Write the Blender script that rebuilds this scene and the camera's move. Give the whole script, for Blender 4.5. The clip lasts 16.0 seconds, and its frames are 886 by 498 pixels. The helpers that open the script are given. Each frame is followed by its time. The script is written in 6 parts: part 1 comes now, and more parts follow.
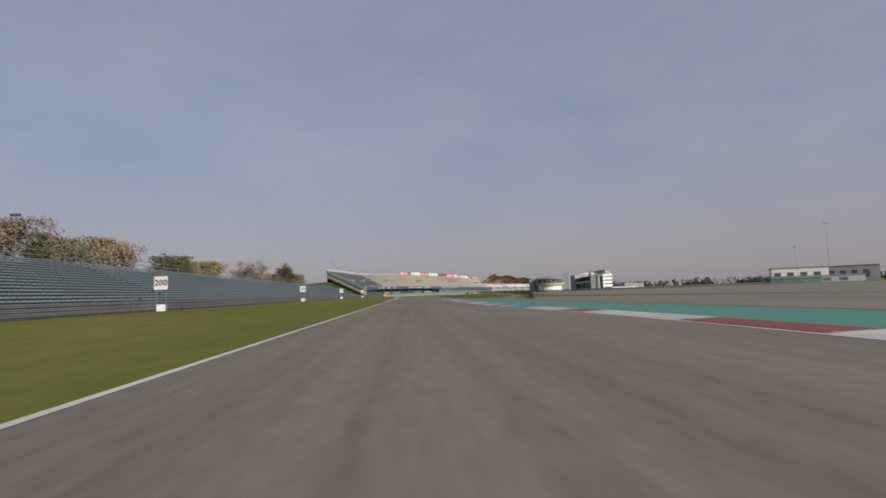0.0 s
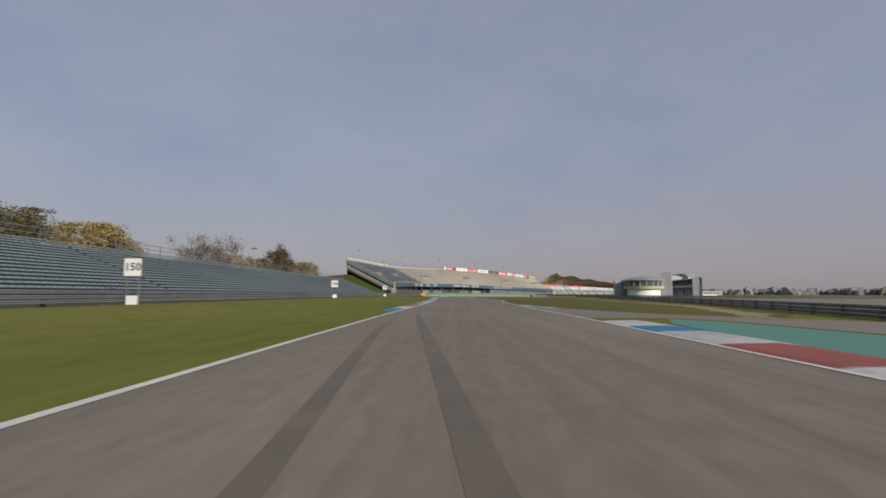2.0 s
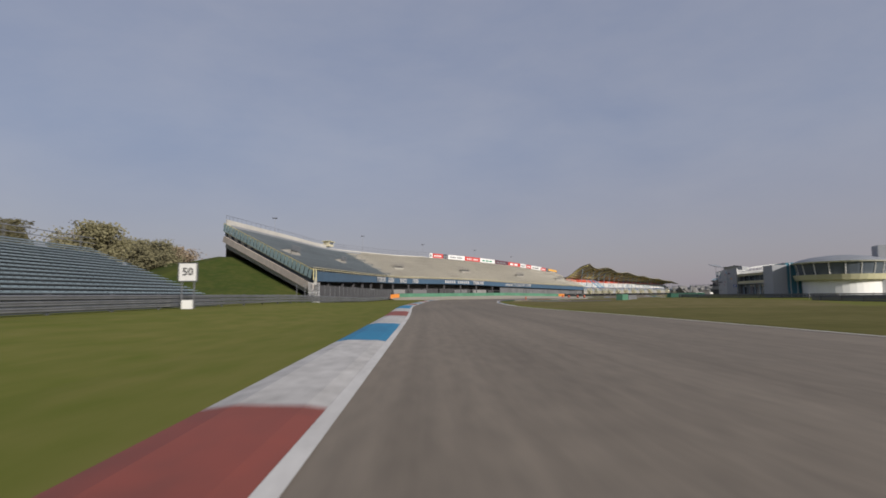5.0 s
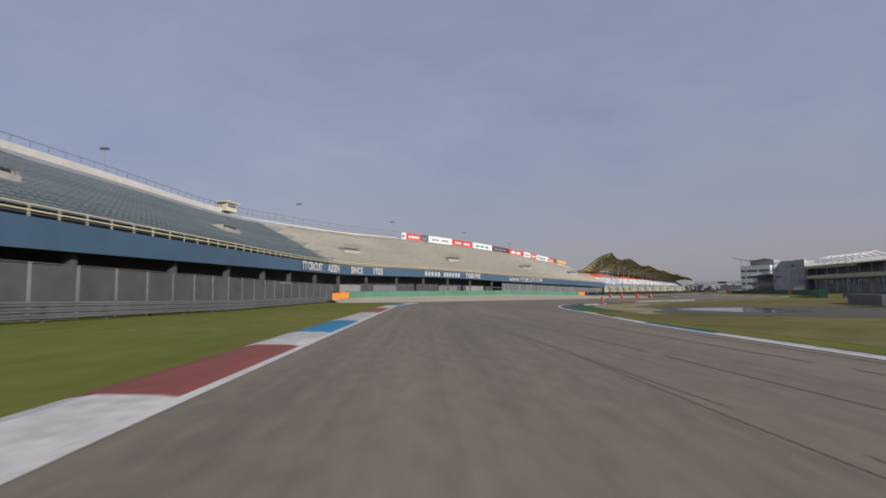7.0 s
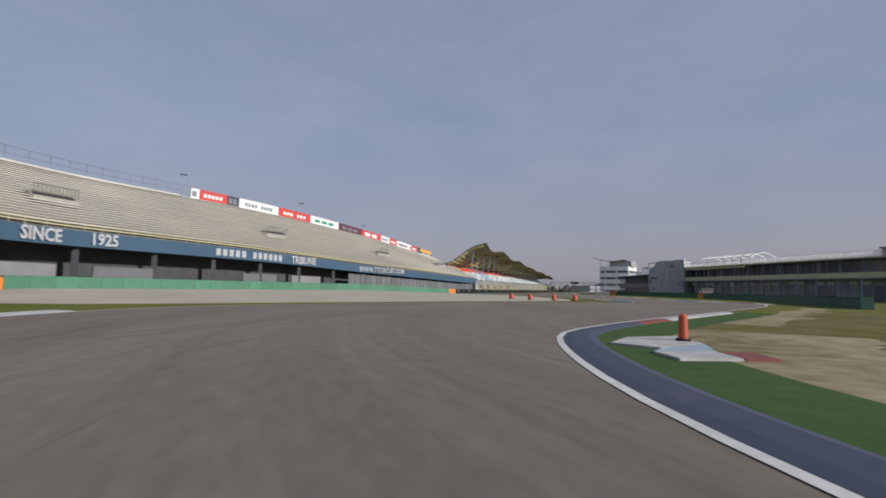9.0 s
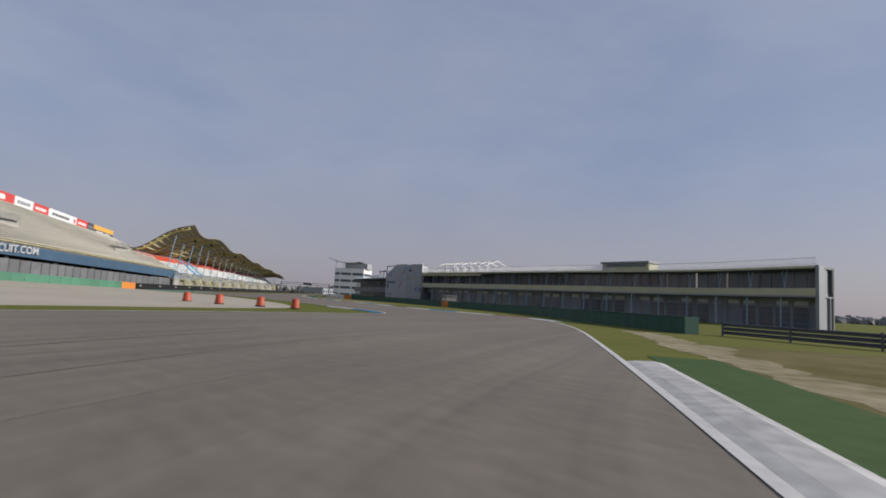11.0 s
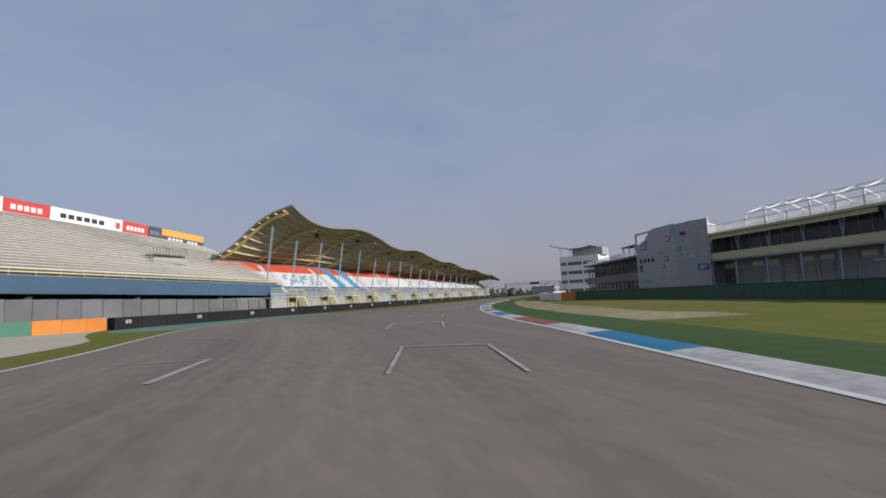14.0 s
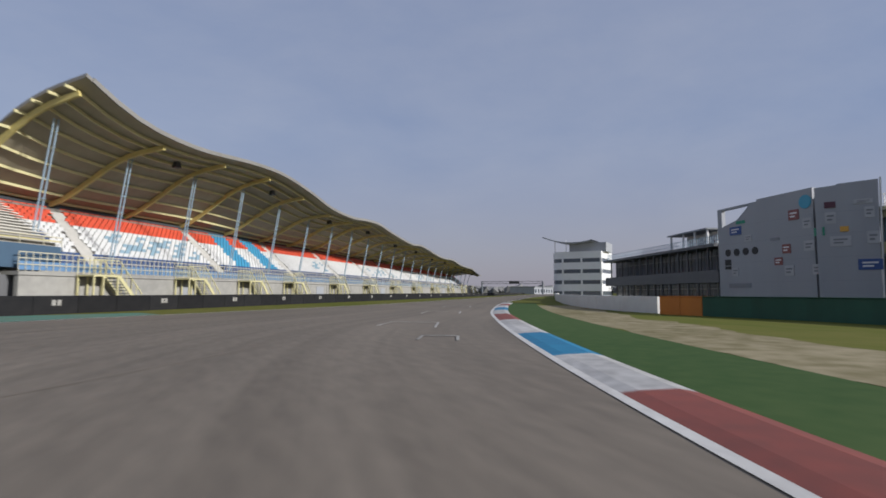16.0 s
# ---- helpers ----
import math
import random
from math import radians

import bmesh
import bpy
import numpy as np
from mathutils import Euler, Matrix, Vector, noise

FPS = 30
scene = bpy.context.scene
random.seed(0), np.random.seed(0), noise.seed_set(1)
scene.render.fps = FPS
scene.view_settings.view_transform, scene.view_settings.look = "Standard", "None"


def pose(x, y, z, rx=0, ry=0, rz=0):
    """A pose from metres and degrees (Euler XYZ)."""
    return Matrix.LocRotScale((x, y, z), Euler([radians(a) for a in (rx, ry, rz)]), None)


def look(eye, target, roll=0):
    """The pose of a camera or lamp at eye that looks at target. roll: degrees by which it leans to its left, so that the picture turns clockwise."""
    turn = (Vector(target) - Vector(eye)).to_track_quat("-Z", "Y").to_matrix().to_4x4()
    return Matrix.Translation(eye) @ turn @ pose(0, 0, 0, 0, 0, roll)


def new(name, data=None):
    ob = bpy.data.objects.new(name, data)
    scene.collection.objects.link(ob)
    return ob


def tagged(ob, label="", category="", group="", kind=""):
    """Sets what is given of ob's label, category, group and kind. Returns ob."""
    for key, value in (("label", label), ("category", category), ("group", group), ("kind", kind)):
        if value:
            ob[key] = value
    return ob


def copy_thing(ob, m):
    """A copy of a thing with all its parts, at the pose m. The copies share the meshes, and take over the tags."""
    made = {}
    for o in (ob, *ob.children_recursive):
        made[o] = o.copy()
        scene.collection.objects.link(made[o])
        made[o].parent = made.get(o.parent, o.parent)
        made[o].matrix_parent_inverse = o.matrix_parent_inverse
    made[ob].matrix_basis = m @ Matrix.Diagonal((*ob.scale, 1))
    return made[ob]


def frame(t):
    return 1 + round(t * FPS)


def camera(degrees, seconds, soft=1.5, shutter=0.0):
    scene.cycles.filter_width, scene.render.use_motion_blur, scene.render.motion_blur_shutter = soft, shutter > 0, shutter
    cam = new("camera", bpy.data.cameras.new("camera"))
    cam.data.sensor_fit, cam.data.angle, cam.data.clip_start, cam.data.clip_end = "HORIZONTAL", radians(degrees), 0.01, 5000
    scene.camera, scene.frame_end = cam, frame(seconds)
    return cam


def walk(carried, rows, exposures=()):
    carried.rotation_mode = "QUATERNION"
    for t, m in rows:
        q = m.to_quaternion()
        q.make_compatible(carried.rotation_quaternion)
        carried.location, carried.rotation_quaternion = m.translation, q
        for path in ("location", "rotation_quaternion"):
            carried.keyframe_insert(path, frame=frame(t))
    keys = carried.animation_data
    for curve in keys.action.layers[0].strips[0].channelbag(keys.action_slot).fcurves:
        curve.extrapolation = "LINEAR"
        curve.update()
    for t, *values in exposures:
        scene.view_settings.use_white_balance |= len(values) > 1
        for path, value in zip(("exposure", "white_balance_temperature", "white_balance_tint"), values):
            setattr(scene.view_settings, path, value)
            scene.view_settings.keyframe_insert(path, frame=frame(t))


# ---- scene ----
from itertools import accumulate

EYE_HEIGHT = 1.19


def drive(x, y, heading, tilt, lean):
    """A camera pose on the track: heading clockwise from +y, tilt upwards, lean to the left."""
    eye = Vector((x, y, EYE_HEIGHT))
    a, b = radians(heading), radians(tilt)
    return look(eye, eye + Vector((math.sin(a) * math.cos(b), math.cos(a) * math.cos(b), math.sin(b))), lean)


cam = camera(80.0, 16.0, soft=1.7, shutter=0.25)
walk(cam, [
    (0.0, drive(-0.18, 4.00, 3.75, 4.73, -2.00)),
    (0.5, drive(0.15, 18.68, 1.37, 4.75, -0.96)),
    (1.0, drive(0.58, 34.01, -0.08, 4.75, -0.78)),
    (1.5, drive(0.49, 49.71, -0.79, 4.76, -0.30)),
    (2.0, drive(-0.14, 65.57, -1.22, 4.84, 0.10)),
    (2.5, drive(-0.32, 82.22, -1.35, 4.90, 0.36)),
    (3.0, drive(-0.57, 98.82, -1.31, 4.72, 0.53)),
    (3.5, drive(-1.01, 114.85, -0.98, 4.76, 0.77)),
    (4.0, drive(-1.15, 130.62, -0.66, 4.86, 0.28)),
    (4.2, drive(-1.26, 136.91, -0.31, 4.88, 0.04)),
    (4.5, drive(-1.59, 146.79, 0.01, 4.90, -0.13)),
    (5.0, drive(-2.80, 164.38, 0.62, 4.95, -0.61)),
    (5.5, drive(-4.11, 181.76, 1.30, 4.99, -1.14)),
    (6.0, drive(-4.69, 197.11, 1.97, 5.00, -1.47)),
    (6.3, drive(-4.33, 204.57, 2.34, 4.98, -1.46)),
    (6.5, drive(-4.01, 209.08, 2.05, 4.99, -1.64)),
    (7.0, drive(-2.71, 220.05, 3.19, 4.77, -0.66)),
    (7.5, drive(-0.55, 230.31, 5.21, 4.65, 0.23)),
    (8.0, drive(1.57, 239.91, 8.40, 4.40, 0.86)),
    (8.5, drive(3.40, 249.36, 12.82, 4.32, 0.54)),
    (9.0, drive(4.98, 257.24, 18.71, 4.23, 0.90)),
    (9.5, drive(5.95, 263.11, 26.55, 4.53, 2.16)),
    (10.0, drive(7.52, 267.52, 34.85, 5.22, 3.76)),
    (10.2, drive(8.80, 269.02, 38.05, 5.57, 4.37)),
    (10.5, drive(11.35, 271.30, 42.05, 5.62, 4.35)),
    (11.0, drive(17.85, 275.85, 46.75, 5.45, 3.32)),
    (11.5, drive(25.58, 281.90, 48.41, 5.14, 1.70)),
    (12.0, drive(33.17, 289.52, 46.20, 4.91, 0.29)),
    (12.3, drive(37.43, 294.51, 42.70, 4.89, -0.14)),
    (12.5, drive(40.17, 297.90, 39.88, 5.05, -0.83)),
    (13.0, drive(46.87, 306.47, 32.50, 5.24, -1.68)),
    (13.5, drive(52.11, 314.71, 25.76, 5.11, -3.06)),
    (14.0, drive(55.76, 322.57, 21.83, 5.19, -3.12)),
    (14.5, drive(58.57, 330.33, 21.50, 5.21, -1.37)),
    (15.0, drive(61.76, 338.46, 22.35, 5.15, -0.92)),
    (15.5, drive(65.49, 346.84, 23.32, 5.01, -0.67)),
    (16.0, drive(69.26, 355.05, 24.82, 4.68, 0.07)),
], exposures=[(0.0, 0.0, 6450, 11), (4.0, 0.0, 6430, 11), (7.0, 0.0, 6170, 11), (10.0, 0.02, 6000, 10), (12.5, 0.15, 6230, 11), (14.0, 0.08, 5920, 10), (16.0, 0.08, 5900, 10)])

# ---------------------------------------------------------------- light
SUN_AZ, SUN_EL = 138.0, 22.0
world = bpy.data.worlds.new("sky")
scene.world = world
world.use_nodes = True
wn, wl = world.node_tree.nodes, world.node_tree.links
sky = wn.new("ShaderNodeTexSky")
sky.sky_type, sky.sun_disc = "NISHITA", False
sky.sun_elevation, sky.sun_rotation = radians(SUN_EL), radians(SUN_AZ)
sky.air_density, sky.dust_density, sky.ozone_density = 1.0, 2.0, 2.0
# thin, uneven high cloud drawn over the blue
co = wn.new("ShaderNodeTexCoord")
mp = wn.new("ShaderNodeMapping")
mp.inputs["Scale"].default_value = (1.0, 1.3, 2.6)
mp.inputs["Rotation"].default_value = (0.25, 0.12, 0.6)
no = wn.new("ShaderNodeTexNoise")
no.inputs["Scale"].default_value, no.inputs["Detail"].default_value, no.inputs["Roughness"].default_value = 2.3, 7, 0.58
no.inputs["Distortion"].default_value = 0.15
ra = wn.new("ShaderNodeValToRGB")
ra.color_ramp.elements[0].position, ra.color_ramp.elements[1].position = 0.30, 0.74
ra.color_ramp.elements[0].color = (2.08, 2.34, 3.18, 1)
ra.color_ramp.elements[1].color = (2.84, 2.93, 3.48, 1)
ad = wn.new("ShaderNodeMix")
ad.data_type, ad.blend_type = "RGBA", "ADD"
ad.inputs["Factor"].default_value = 0.22
wl.new(co.outputs["Generated"], mp.inputs["Vector"])
wl.new(mp.outputs["Vector"], no.inputs["Vector"])
wl.new(no.outputs["Fac"], ra.inputs["Fac"])
# the haze near the horizon is warmer and paler
sp = wn.new("ShaderNodeSeparateXYZ")
hz = wn.new("ShaderNodeMapRange")
hz.interpolation_type = "SMOOTHSTEP"
hz.inputs["From Min"].default_value, hz.inputs["From Max"].default_value = 0.0, 0.30
hz.inputs["To Min"].default_value, hz.inputs["To Max"].default_value = 0.85, 0.0
hm = wn.new("ShaderNodeMix")
hm.data_type = "RGBA"
hm.inputs["B"].default_value = (2.86, 2.50, 2.66, 1)
wl.new(co.outputs["Generated"], sp.inputs[0])
wl.new(sp.outputs["Z"], hz.inputs["Value"])
wl.new(hz.outputs["Result"], hm.inputs["Factor"])
wl.new(ra.outputs["Color"], hm.inputs["A"])
wl.new(hm.outputs["Result"], ad.inputs["A"])
wl.new(sky.outputs["Color"], ad.inputs["B"])
wl.new(ad.outputs["Result"], wn["Background"].inputs["Color"])
wn["Background"].inputs["Strength"].default_value = 0.1

sun = new("sun", bpy.data.lights.new("sun", "SUN"))
sun.data.energy, sun.data.angle, sun.data.color = 4.4, radians(3), (1.0, 0.93, 0.83)
sun.matrix_world = look((300 * math.sin(radians(SUN_AZ)) * math.cos(radians(SUN_EL)),
                         300 * math.cos(radians(SUN_AZ)) * math.cos(radians(SUN_EL)), 300 * math.sin(radians(SUN_EL))), (0, 0, 0))


# ---------------------------------------------------------------- materials
def mat(name, a, b=None, scale=1.0, rough=0.8, metal=0.0, bump=0.15, big=0.06, stretch=(1, 1, 1), rand=0.0, spec=0.5):
    """A node material: two tones a and b mixed by a coarse and a fine noise (scale: grains per metre), with relief."""
    b = b or tuple(c * 0.75 for c in a)
    m = bpy.data.materials.new(name)
    m.use_nodes = True
    n, l = m.node_tree.nodes, m.node_tree.links
    p = n["Principled BSDF"]
    p.inputs["Roughness"].default_value, p.inputs["Metallic"].default_value = rough, metal
    p.inputs["Specular IOR Level"].default_value = spec
    tc = n.new("ShaderNodeTexCoord")
    mg = n.new("ShaderNodeMapping")
    mg.inputs["Scale"].default_value = stretch
    l.new(tc.outputs["Object"], mg.inputs["Vector"])
    fine, coarse = n.new("ShaderNodeTexNoise"), n.new("ShaderNodeTexNoise")
    fine.inputs["Scale"].default_value, fine.inputs["Detail"].default_value = scale, 5
    coarse.inputs["Scale"].default_value, coarse.inputs["Detail"].default_value = scale * big, 4
    for t in (fine, coarse):
        l.new(mg.outputs["Vector"], t.inputs["Vector"])
    ad = n.new("ShaderNodeMath")
    ad.operation = "ADD"
    l.new(fine.outputs["Fac"], ad.inputs[0])
    l.new(coarse.outputs["Fac"], ad.inputs[1])
    mr = n.new("ShaderNodeMapRange")
    mr.inputs["From Min"].default_value, mr.inputs["From Max"].default_value = 0.72, 1.28
    l.new(ad.outputs[0], mr.inputs["Value"])
    mi = n.new("ShaderNodeMix")
    mi.data_type = "RGBA"
    mi.inputs["A"].default_value, mi.inputs["B"].default_value = (*a, 1), (*b, 1)
    l.new(mr.outputs["Result"], mi.inputs["Factor"])
    out = mi.outputs["Result"]
    if rand:
        oi = n.new("ShaderNodeObjectInfo")
        r2 = n.new("ShaderNodeMapRange")
        r2.inputs["To Min"].default_value, r2.inputs["To Max"].default_value = 1 - rand, 1 + rand
        l.new(oi.outputs["Random"], r2.inputs["Value"])
        hs = n.new("ShaderNodeHueSaturation")
        l.new(r2.outputs["Result"], hs.inputs["Value"])
        l.new(out, hs.inputs["Color"])
        out = hs.outputs["Color"]
    l.new(out, p.inputs["Base Color"])
    if bump:
        bu = n.new("ShaderNodeBump")
        bu.inputs["Strength"].default_value, bu.inputs["Distance"].default_value = bump, 0.02
        l.new(fine.outputs["Fac"], bu.inputs["Height"])
        l.new(bu.outputs["Normal"], p.inputs["Normal"])
    return m


